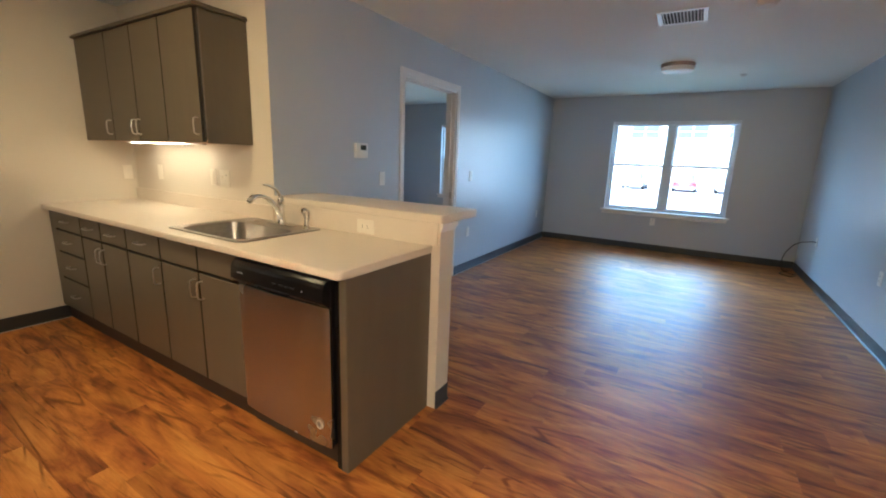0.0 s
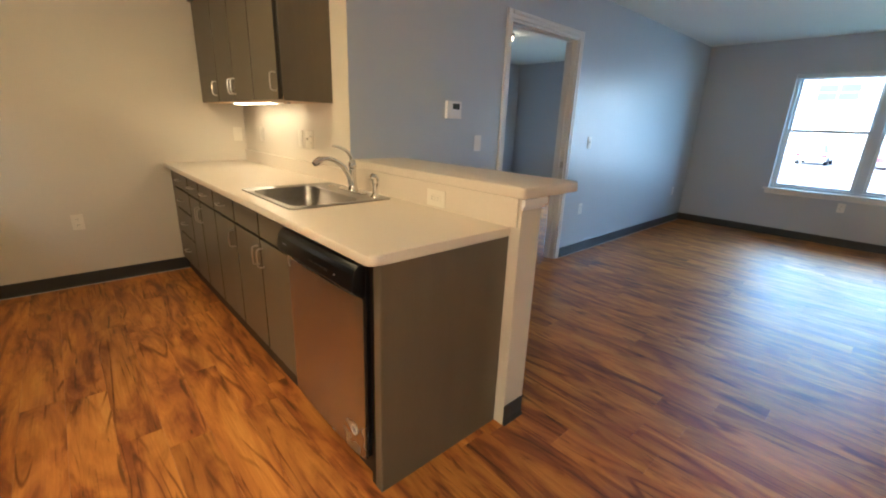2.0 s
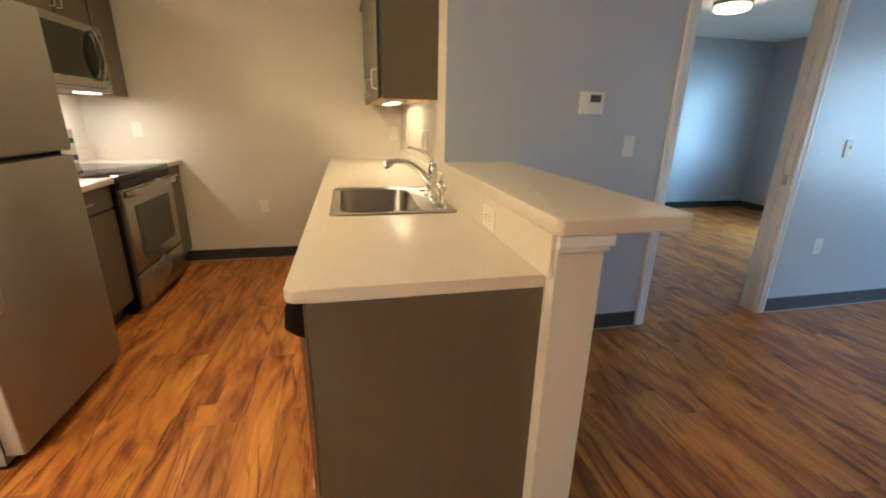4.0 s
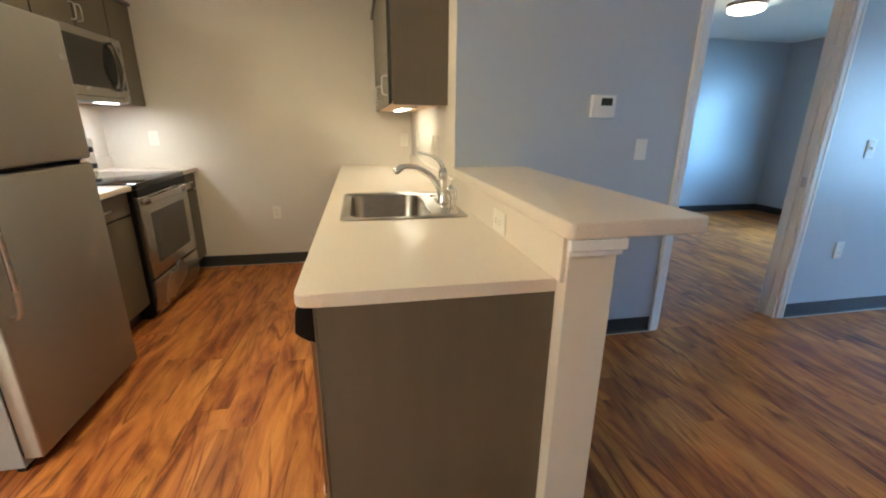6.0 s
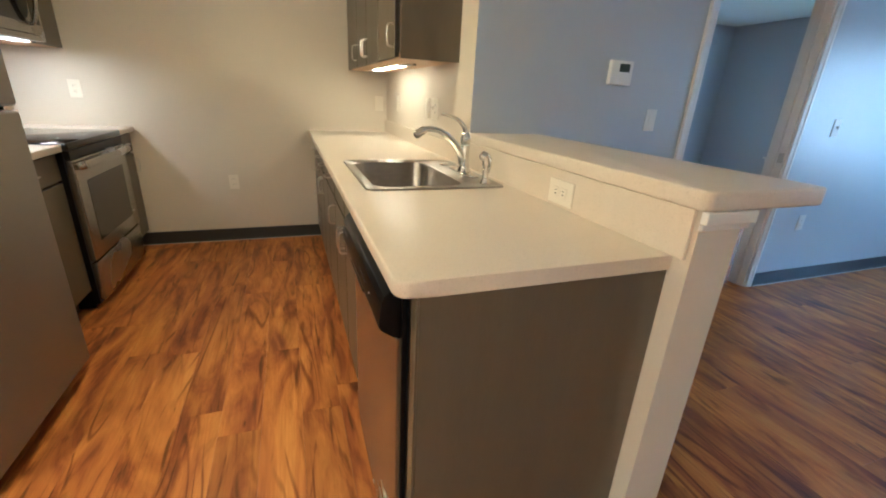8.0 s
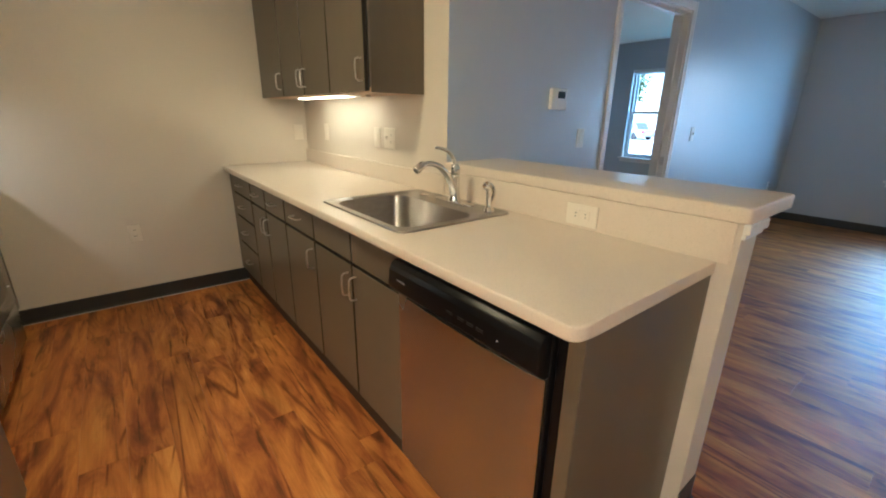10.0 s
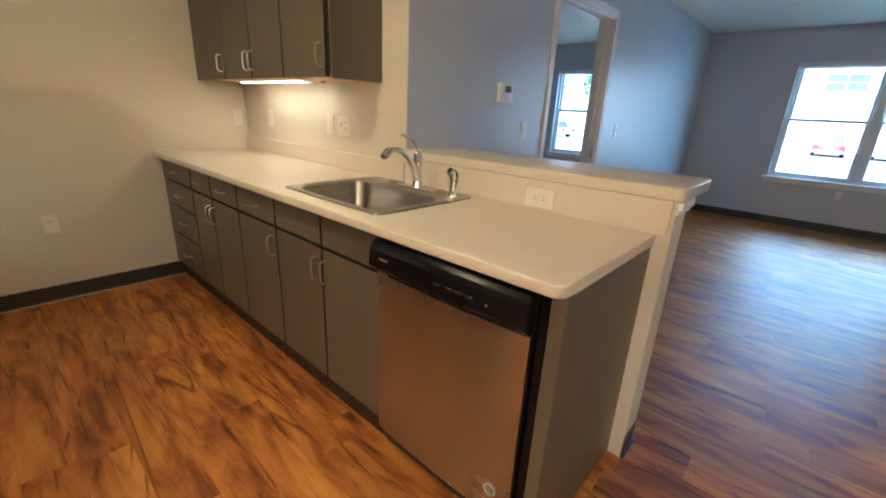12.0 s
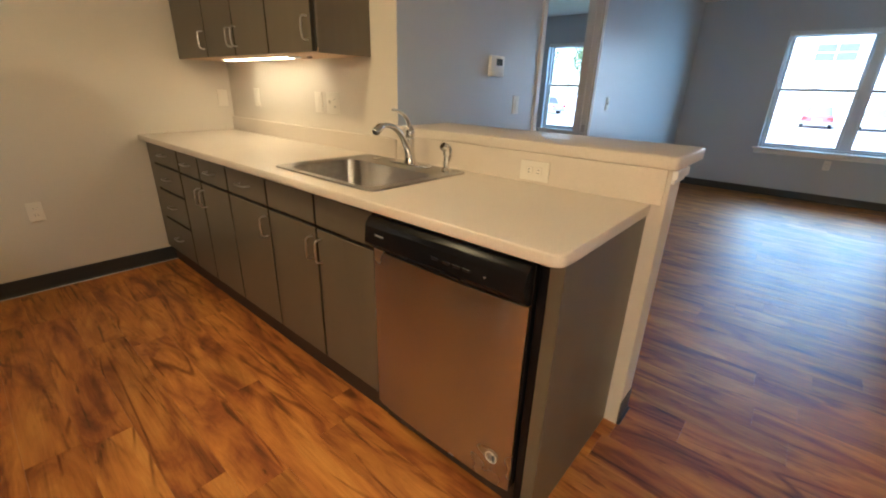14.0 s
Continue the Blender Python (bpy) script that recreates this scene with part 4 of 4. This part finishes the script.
def fridge():
    x0, x1, yf, zt = -2.488, -1.772, 0.018, 1.70
    f = thing("refrigerator", "stainless top-freezer refrigerator beside the cabinets", "refrigerator", ((x0 + x1) / 2, -0.45, 0))
    part("cabinet", box(x0 + 0.004, x1 - 0.004, YL + 0.03, yf - 0.075, 0.02, zt - 0.004, 0.004), M_GREYPL, f, "grey steel case")
    part("kick_grille", box(x0 + 0.01, x1 - 0.01, yf - 0.11, yf - 0.08, 0.0, 0.055, 0.003), M_BLACK, f)
    lo = part("fridge_door", box(x0, x1, yf - 0.068, yf, 0.06, 1.108, 0.010, 3), M_FRIDGE, f, "stainless fridge door", True)
    up = part("freezer_door", box(x0, x1, yf - 0.068, yf, 1.128, zt, 0.010, 3), M_FRIDGE, f, "stainless freezer door", True)
    part("gasket", box(x0 + 0.008, x1 - 0.008, yf - 0.0745, yf - 0.0685, 0.07, zt - 0.01), M_BLACK, f)
    part("hinge", box(x0 + 0.01, x0 + 0.07, yf - 0.06, yf - 0.008, 1.110, 1.126, 0.003), M_CHROME, f, "small metal hinge")
    for p, a, b in ((lo, 0.62, 1.07), (up, 1.165, 1.50)):
        h = smooth_path([(x1 - 0.045, yf, a), (x1 - 0.045, yf + 0.035, a + 0.03), (x1 - 0.045, yf + 0.042, (a + b) / 2), (x1 - 0.045, yf + 0.035, b - 0.03), (x1 - 0.045, yf, b)], 5)
        sub("handle", tube(h, 0.010, 10), M_STEEL, p, f, "steel bar handle", True)
    sub("door_badge", box(x0 + 0.03, x0 + 0.055, yf - 0.001, yf + 0.001, 1.545, 1.57, 0.0008, 1), M_GREYPL, up, f)


fridge()

# ---- wall plates and controls ----
def facing(x, y, z, way):
    return pose(x, y, z, 0, 0, {"-y": 0, "+x": 90, "+y": 180, "-x": -90}[way])


def plate(name, label, category, m, kind, material, wide=0.072, high=0.116):
    """A wall plate that faces -y in its own frame. kind: rocker, toggle, outlet, outlet_h, blank or double."""
    p = thing(name, label, category, m=m)
    if kind == "outlet_h":
        wide, high = high, wide
    pl = part("cover", box(-wide / 2, wide / 2, -0.006, -0.0004, -high / 2, high / 2, 0.0025, 2), material, p)
    if kind == "rocker":
        part("rocker", box(-0.016, 0.016, -0.010, -0.0062, -0.033, 0.033, 0.002, 2), material, p)
    if kind in ("toggle", "double"):
        for x in ((0,) if kind == "toggle" else (-0.023,)):
            part("toggle", box(x - 0.005, x + 0.005, -0.017, -0.0062, -0.002, 0.013, 0.002, 2), material, p)
    if kind in ("outlet", "double"):
        x = 0 if kind == "outlet" else 0.023
        for z in (-0.020, 0.020):
            s = part("socket", slab(outline(x - 0.016, x + 0.016, z - 0.014, z + 0.014, 0.008, 4), 0, 0.002, 0.0006, 1), material, p)
            s.matrix_local = pose(0, -0.0062, 0, 90)
            for dx in (-0.006, 0.006):
                part("slot", box(x + dx - 0.0012, x + dx + 0.0012, -0.0090, -0.0083, z - 0.003, z + 0.005), M_DARK, p)
    if kind == "outlet_h":
        for x in (-0.020, 0.020):
            part("socket", box(x - 0.014, x + 0.014, -0.0085, -0.0062, -0.016, 0.016, 0.002, 2), material, p)
            for dz in (-0.006, 0.006):
                part("slot", box(x - 0.005, x + 0.003, -0.0095, -0.0087, dz - 0.0012, dz + 0.0012), M_DARK, p)
    for z in ((0,) if kind in ("outlet", "outlet_h") else (-high * 0.37, high * 0.37)):
        part("screw", box(-0.003, 0.003, -0.0075, -0.0062, z - 0.003, z + 0.003, 0.001, 1), material, p)
    return p


plate("light_switch", "ivory switch on the kitchen end wall above the counter", "switch", facing(XK, 1.672, 1.145, "+x"), "blank", M_PLATE)
plate("wall_outlet", "ivory outlet above the backsplash in the corner", "outlet", facing(-3.803, YB, 1.162, "-y"), "rocker", M_PLATE)
plate("light_switch", "ivory rocker switch above the backsplash", "switch", facing(-3.050, YB, 1.16, "-y"), "rocker", M_PLATE)
plate("light_switch", "wide ivory plate with switch and outlet", "switch", facing(-2.910, YB, 1.16, "-y"), "double", M_PLATE, 0.116)
plate("wall_outlet", "ivory outlet low on the kitchen end wall", "outlet", facing(XK, 0.480, 0.495, "+x"), "outlet", M_PLATE)
plate("wall_outlet", "ivory outlet on the end wall beside the range", "outlet", facing(XK, -0.430, 1.157, "+x"), "outlet", M_PLATE)
plate("wall_outlet", "cream outlet lying sideways in the bar backsplash", "outlet", facing(-1.59, YB - 0.0095, 0.964, "-y"), "outlet_h", M_PLATE, 0.078, 0.125)
plate("light_switch", "white rocker switch below the thermostat", "switch", facing(XW, 2.822, 1.164, "+x"), "rocker", M_WHITE)
plate("light_switch", "white toggle switch beside the doorway", "switch", facing(XW, 4.480, 1.160, "+x"), "toggle", M_WHITE)
plate("wall_outlet", "white outlet low on the wall beside the doorway", "outlet", facing(XW, 4.468, 0.482, "+x"), "outlet", M_WHITE)
plate("wall_outlet", "white outlet on the long wall near the corner", "outlet", facing(XW, 7.05, 0.47, "+x"), "outlet", M_WHITE)
plate("wall_outlet", "white outlet under the window", "outlet", facing(-0.575, YF, 0.472, "-y"), "outlet", M_WHITE)
plate("wall_outlet", "white outlet on the wall opposite the doorway", "outlet", facing(XR, 4.47, 0.55, "-x"), "outlet", M_WHITE)
plate("wall_outlet", "white cable plate near the window corner", "cable plate", facing(XR, 6.55, 0.525, "-x"), "blank", M_WHITE)

th = thing("thermostat", "white wall thermostat with a small dark display", "thermostat", m=facing(XW, 2.549, 1.390, "+x"))
part("housing", box(-0.070, 0.070, -0.026, -0.0004, -0.058, 0.058, 0.006, 3), M_WHITE, th, "", True)
part("display", box(-0.018, 0.046, -0.0272, -0.0262, 0.004, 0.042), M_LCD, th, "dark grey display")
for x in (-0.010, 0.014, 0.038):
    part("button", box(x - 0.007, x + 0.007, -0.0285, -0.0262, -0.036, -0.026, 0.0015, 1), M_WHITE, th)

cb = thing("cable", "black cable hanging from the wall plate to the floor", "cable", (XR - 0.1, 6.8, 0))
part("lead", tube(smooth_path([(XR - 0.007, 6.55, 0.525), (XR - 0.06, 6.58, 0.52), (XR - 0.16, 6.72, 0.46), (XR - 0.22, 6.92, 0.28), (XR - 0.20, 7.08, 0.07), (XR - 0.12, 7.10, 0.008), (XR - 0.05, 6.98, 0.006), (XR - 0.13, 6.86, 0.006), (XR - 0.22, 7.0, 0.006), (XR - 0.1, 7.2, 0.012)], 6), 0.005, 8), M_BLACK, cb, "", True)


# ---- ceiling ----
def flush_light(name, label, x, y, lens, ob_group="flush ceiling lights", flat=False):
    c = thing(name, label, "ceiling light", (x, y, CEIL), group=ob_group)
    if flat:
        part("trim_ring", lathe([(0.128, -0.006), (0.150, -0.012), (0.166, -0.008), (0.170, -0.0005)], (x, y, CEIL), 40), M_WHITE, c, "white trim ring", True)
        part("diffuser", lathe([(0.127, -0.0085), (0.127, -0.0062)], (x, y, CEIL), 40), lens, c, "flat round diffuser")
        return c
    part("pan", lathe([(0.150, -0.035), (0.165, -0.030), (0.170, -0.0005)], (x, y, CEIL), 40), M_BRONZE, c, "brushed metal pan", True)
    part("diffuser", lathe([(0.05, -0.088), (0.12, -0.084), (0.152, -0.072), (0.158, -0.050), (0.158, -0.0355)], (x, y, CEIL), 40), lens, c, "round opal diffuser", True)
    return c


flush_light("ceiling_light", "round flush ceiling light, switched off", -0.40, 5.44, M_OPAL)
flush_light("ceiling_light", "round flush bedroom ceiling light, switched on", -4.15, 5.06, M_ON)
flush_light("ceiling_light", "flat round kitchen ceiling light, switched on", -2.3, 0.35, M_ON_KITCHEN, flat=True)
flush_light("ceiling_light", "round flush entry ceiling light, switched on", 0.5, -1.25, M_ON_ENTRY)

vt = thing("ceiling_vent", "white louvred ceiling vent with a square frame", "vent", (-0.31, 3.80, CEIL))
vx0, vx1, vy0, vy1 = -0.475, -0.145, 3.635, 3.965
b = bmesh.new()
for a in ((vx0, vx1, vy0, vy0 + 0.030), (vx0, vx1, vy1 - 0.030, vy1), (vx0, vx0 + 0.030, vy0 + 0.030, vy1 - 0.030), (vx1 - 0.030, vx1, vy0 + 0.030, vy1 - 0.030)):
    box(a[0], a[1], a[2], a[3], CEIL - 0.006, CEIL - 0.0005, 0.002, 1, bm=b)
part("frame", b, M_WHITE, vt)
# ceiling is solid here: a near-black sheet gives the duct's shade
part("backing", box(vx0 + 0.031, vx1 - 0.031, vy0 + 0.031, vy1 - 0.031, CEIL - 0.0018, CEIL - 0.0006), M_DARK, vt, "near-black sheet standing in for the shaded duct opening")
vn = 12
for k in range(vn):
    x = vx0 + 0.031 + (vx1 - vx0 - 0.062) * (k + 0.5) / vn
    s = box(-0.0045, 0.0045, vy0 + 0.032, vy1 - 0.032, -0.0012, 0.0012)
    bmesh.ops.rotate(s, verts=s.verts, cent=(0, 0, 0), matrix=Matrix.Rotation(radians(30 if k < vn // 2 else -30), 3, "Y"))
    bmesh.ops.translate(s, verts=s.verts, vec=(x, 0, CEIL - 0.0062))
    part("slat", s, M_WHITE, vt)
sd = thing("smoke_detector", "white round smoke detector on the ceiling", "smoke detector", (0.19, 3.68, CEIL))
part("housing", lathe([(0.045, -0.036), (0.056, -0.028), (0.062, -0.012), (0.064, -0.0005)], (0.19, 3.68, CEIL), 32), M_WHITE, sd, "", True)
sp = thing("sprinkler_head", "small white sprinkler cover on the ceiling", "sprinkler", (0.25, 6.27, CEIL))
part("cover", lathe([(0.020, -0.022), (0.024, -0.018), (0.036, -0.004), (0.038, -0.0005)], (0.25, 6.27, CEIL), 24), M_WHITE, sp, "", True)

# ---- outside ----
M_LOT = surface("pale_concrete_lot", (0.42, 0.41, 0.39), 0.85, vary=0.12, big=0.3, fine=8, bump=0.2)
M_GRASS = surface("lawn", (0.09, 0.14, 0.05), 0.9, vary=0.3, big=0.6, fine=14, bump=0.4, depth=0.02)
M_SIDING = surface("pale_siding", (0.74, 0.73, 0.70), 0.6, vary=0.04)
M_ROOF = surface("grey_shingle", (0.16, 0.15, 0.15), 0.85, vary=0.15, fine=10)
M_RED = surface("red_car_paint", (0.26, 0.085, 0.095), 0.25, vary=0.03, bump=0.0)
M_BLUEC = surface("grey_blue_car_paint", (0.16, 0.19, 0.25), 0.25, vary=0.03, bump=0.0)
M_SILVER = surface("silver_car_paint", (0.42, 0.44, 0.46), 0.25, vary=0.03, bump=0.0)
M_CARGLASS = surface("sunlit_car_glass", (0.13, 0.14, 0.15), 0.12, bump=0.0)
M_PANE = surface("curtained_window_pane", (0.10, 0.11, 0.12), 0.2, vary=0.1, bump=0.0)
M_TYRE = surface("tyre_rubber", (0.02, 0.02, 0.02), 0.8)
M_LAMP = surface("red_tail_lamp", (0.5, 0.03, 0.03), 0.2, bump=0.0)
GZ = -0.62
setting("ground", box(-300, 300, YF + 0.17, 400, GZ - 0.5, GZ), M_LOT, "pale concrete parking lot and ground outside", "ground")
setting("lawn_strip", box(-60, 60, YF + 0.2, YF + 4.0, GZ, GZ + 0.03), M_GRASS, "mown grass strip below the windows", "lawn")


def car(x, y, paint, label, turn=0):
    c = thing("car", label, "car", m=pose(x, y, GZ, 0, 0, turn))
    b = slab(outline(-0.88, 0.88, -2.2, 2.2, 0.28, 5), 0.28, 0.86, 0.10, 3)
    part("body", b, paint, c, "", True)
    cab = slab(outline(-0.78, 0.78, -1.55, 0.95, 0.25, 5), 0.80, 1.42, 0.02, 2)
    for v in cab.verts:
        if v.co.z > 1.2:
            v.co.x *= 0.80
            v.co.y = -0.3 + (v.co.y + 0.3) * 0.68
    part("cabin", cab, M_CARGLASS, c, "dark glass cabin", True)
    part("roof", slab(outline(-0.60, 0.60, -1.1, 0.5, 0.2, 5), 1.415, 1.45, 0.015, 2), paint, c, "", True)
    for sx in (-0.80, 0.80):
        for sy in (-1.35, 1.35):
            w = lathe([(0.20, -0.1), (0.31, -0.1), (0.33, -0.07), (0.33, 0.07), (0.31, 0.1), (0.20, 0.1)], (0, 0, 0), 20)
            bmesh.ops.rotate(w, verts=w.verts, cent=(0, 0, 0), matrix=Matrix.Rotation(radians(90), 3, "Y"))
            bmesh.ops.translate(w, verts=w.verts, vec=(sx, sy, 0.331))
            part("wheel", w, M_TYRE, c, "", True)
        part("tail_lamp", box(sx * 0.85 - 0.16, sx * 0.85 + 0.16, -2.225, -2.16, 0.62, 0.76, 0.02), M_LAMP, c)
    part("licence_plate", box(-0.26, 0.26, -2.215, -2.19, 0.48, 0.62, 0.004), M_WHITE, c)
    part("bumper", box(-0.85, 0.85, -2.28, -2.12, 0.28, 0.44, 0.05), M_GREYPL, c)


car(-0.9, 42, M_RED, "red car parked outside with its back to the house")
car(-4.85, 42, M_SILVER, "silver car parked outside", 0)
car(2.2, 42, M_SILVER, "silver car parked outside beside the red one", 180)
car(6.3, 42, M_BLUEC, "grey-blue car parked outside")
car(-21.0, 38, M_SILVER, "silver car parked outside the bedroom window", 70)
car(-25.5, 38, M_BLUEC, "grey-blue car parked outside the bedroom window", 75)


def house(x0, x1, y0, y1, h, label, cols):
    hb = thing("apartment_building", label, "building", ((x0 + x1) / 2, (y0 + y1) / 2, GZ))
    part("wall", box(x0, x1, y0, y1, GZ, GZ + h), M_SIDING, hb)
    b = bmesh.new()
    pts = [(x0 - 0.4, y0 - 0.4, GZ + h), (x1 + 0.4, y0 - 0.4, GZ + h), (x1 + 0.4, y1 + 0.4, GZ + h), (x0 - 0.4, y1 + 0.4, GZ + h), (x0 - 0.4, (y0 + y1) / 2, GZ + h + 3), (x1 + 0.4, (y0 + y1) / 2, GZ + h + 3)]
    v = [b.verts.new(p) for p in pts]
    for f in ((0, 1, 5, 4), (2, 3, 4, 5), (0, 4, 3), (1, 2, 5), (3, 2, 1, 0)):
        b.faces.new([v[i] for i in f])
    part("roof", b, M_ROOF, hb)
    n = int((x1 - x0) / cols)
    for i in range(n):
        for st in range(1, 3):
            wx, wz = x0 + (i + 0.5) * cols, GZ + 3.95 + (st - 0.6) * 2.95
            w = part("window", box(wx - 1.5, wx + 1.5, y0 - 0.06, y0 - 0.001, wz, wz + 1.5), M_VINYL, hb)
            for a in (-1.42, 0.06):
                for q in (0.06, 0.78):
                    sub("pane", box(wx + a, wx + a + 1.36, y0 - 0.075, y0 - 0.061, wz + q, wz + q + 0.66), M_PANE, w, hb)


house(-12.98, 24.98, 54, 66, 10.4, "pale three-storey apartment building across the lot", 4.745)


def tree(x, y, h, seed):
    rnd = random.Random(seed)
    t = thing("tree", "leafy green tree beyond the parking lot", "tree", (x, y, GZ))
    b = tube([(x, y, GZ), (x + 0.1, y, GZ + h * 0.25), (x, y + 0.1, GZ + h * 0.5), (x + 0.1, y, GZ + h * 0.85)], [0.28, 0.2, 0.14, 0.04], 10)
    for k in range(9):
        a, z = rnd.uniform(0, 6.3), GZ + h * rnd.uniform(0.3, 0.65)
        tube([(x, y, z), (x + 1.0 * math.cos(a), y + 1.0 * math.sin(a), z + 0.7), (x + 2.1 * math.cos(a), y + 2.1 * math.sin(a), z + 1.6)], [0.09, 0.06, 0.02], 6, bm=b)
    part("trunk", b, surface("bark", (0.13, 0.10, 0.08), 0.9, vary=0.2), t)
    verts, faces = [], []
    for k in range(2600):
        d = Vector((rnd.gauss(0, 1), rnd.gauss(0, 1), rnd.gauss(0, 0.8))).normalized() * rnd.uniform(0.45, 1.0)
        lump = 1 + 0.35 * noise.noise(d * 2.1 + Vector((seed, 0, 0)))
        c = Vector((x, y, GZ + h * 0.65)) + Vector((d.x * 2.6, d.y * 2.6, d.z * h * 0.36)) * lump
        u = Vector((rnd.gauss(0, 1), rnd.gauss(0, 1), rnd.gauss(0, 1))).normalized() * 0.16
        w = u.orthogonal().normalized() * 0.10
        n = len(verts)
        verts += [c - u, c + w, c + u, c - w]
        faces.append((n, n + 1, n + 2, n + 3))
    me = bpy.data.meshes.new("crown")
    me.from_pydata(verts, [], faces)
    me.materials.append(M_LEAF)
    ob = new("crown", me)
    ob.parent, ob.location = t, -Vector((x, y, GZ))


M_LEAF = surface("green_leaves", (0.07, 0.12, 0.035), 0.6, vary=0.4, big=0.8, fine=5, bump=0.0)
for k, (x, y, h) in enumerate(((-30, 52, 9), (-36, 55, 11), (-25, 58, 10), (-43, 53, 9), (-21, 54, 7))):
    tree(x, y, h, k + 3)

# ---- floor planks, last ----
floor = thing("floor", "warm brown wood-look plank floor with dark streaks", "floor", (0, 0, -0.006), kind="structure")
PW, PL, PT = 0.152, 1.22, 0.006


def plank_mesh(length):
    b = box(0, length - 0.0004, 0, PW - 0.0004, 0, PT)
    bmesh.ops.bevel(b, geom=[e for e in b.edges if all(v.co.z > PT / 2 for v in e.verts)], offset=0.0003, segments=1, affect="EDGES")
    me = bpy.data.meshes.new("plank")
    b.to_mesh(me)
    b.free()
    me.materials.append(M_FLOOR)
    return me


whole = plank_mesh(PL)
rnd = random.Random(11)


def lay(x0, x1, y, singly):
    x = x0 - rnd.uniform(0.1, PL - 0.1)
    while x < x1 - 0.01:
        a, b = max(x, x0), min(x + PL, x1)
        if b - a > 0.02:
            me = whole if b - a > PL - 1e-3 else plank_mesh(b - a)
            ob = new("plank", me)
            ob.parent = singly
            ob.location = (a, y, 0)
        x += PL


y = YR
while y < YF:
    c = y + PW / 2
    if c < YL:
        lay(XE, XR, y, floor)
    elif c < YB:
        lay(XK, XR, y, floor)
    else:
        lay(XW, XR, y, floor)
    y += PW
bed = thing("floor_bedroom", "warm brown wood-look plank floor in the bedroom", "floor", (0, 0, -0.006), kind="structure")
y = YB + 0.12
while y < YF:
    lay(XB, XW if DOOR[0] < y + PW / 2 < DOOR[1] else XW - 0.12, y, bed)
    y += PW
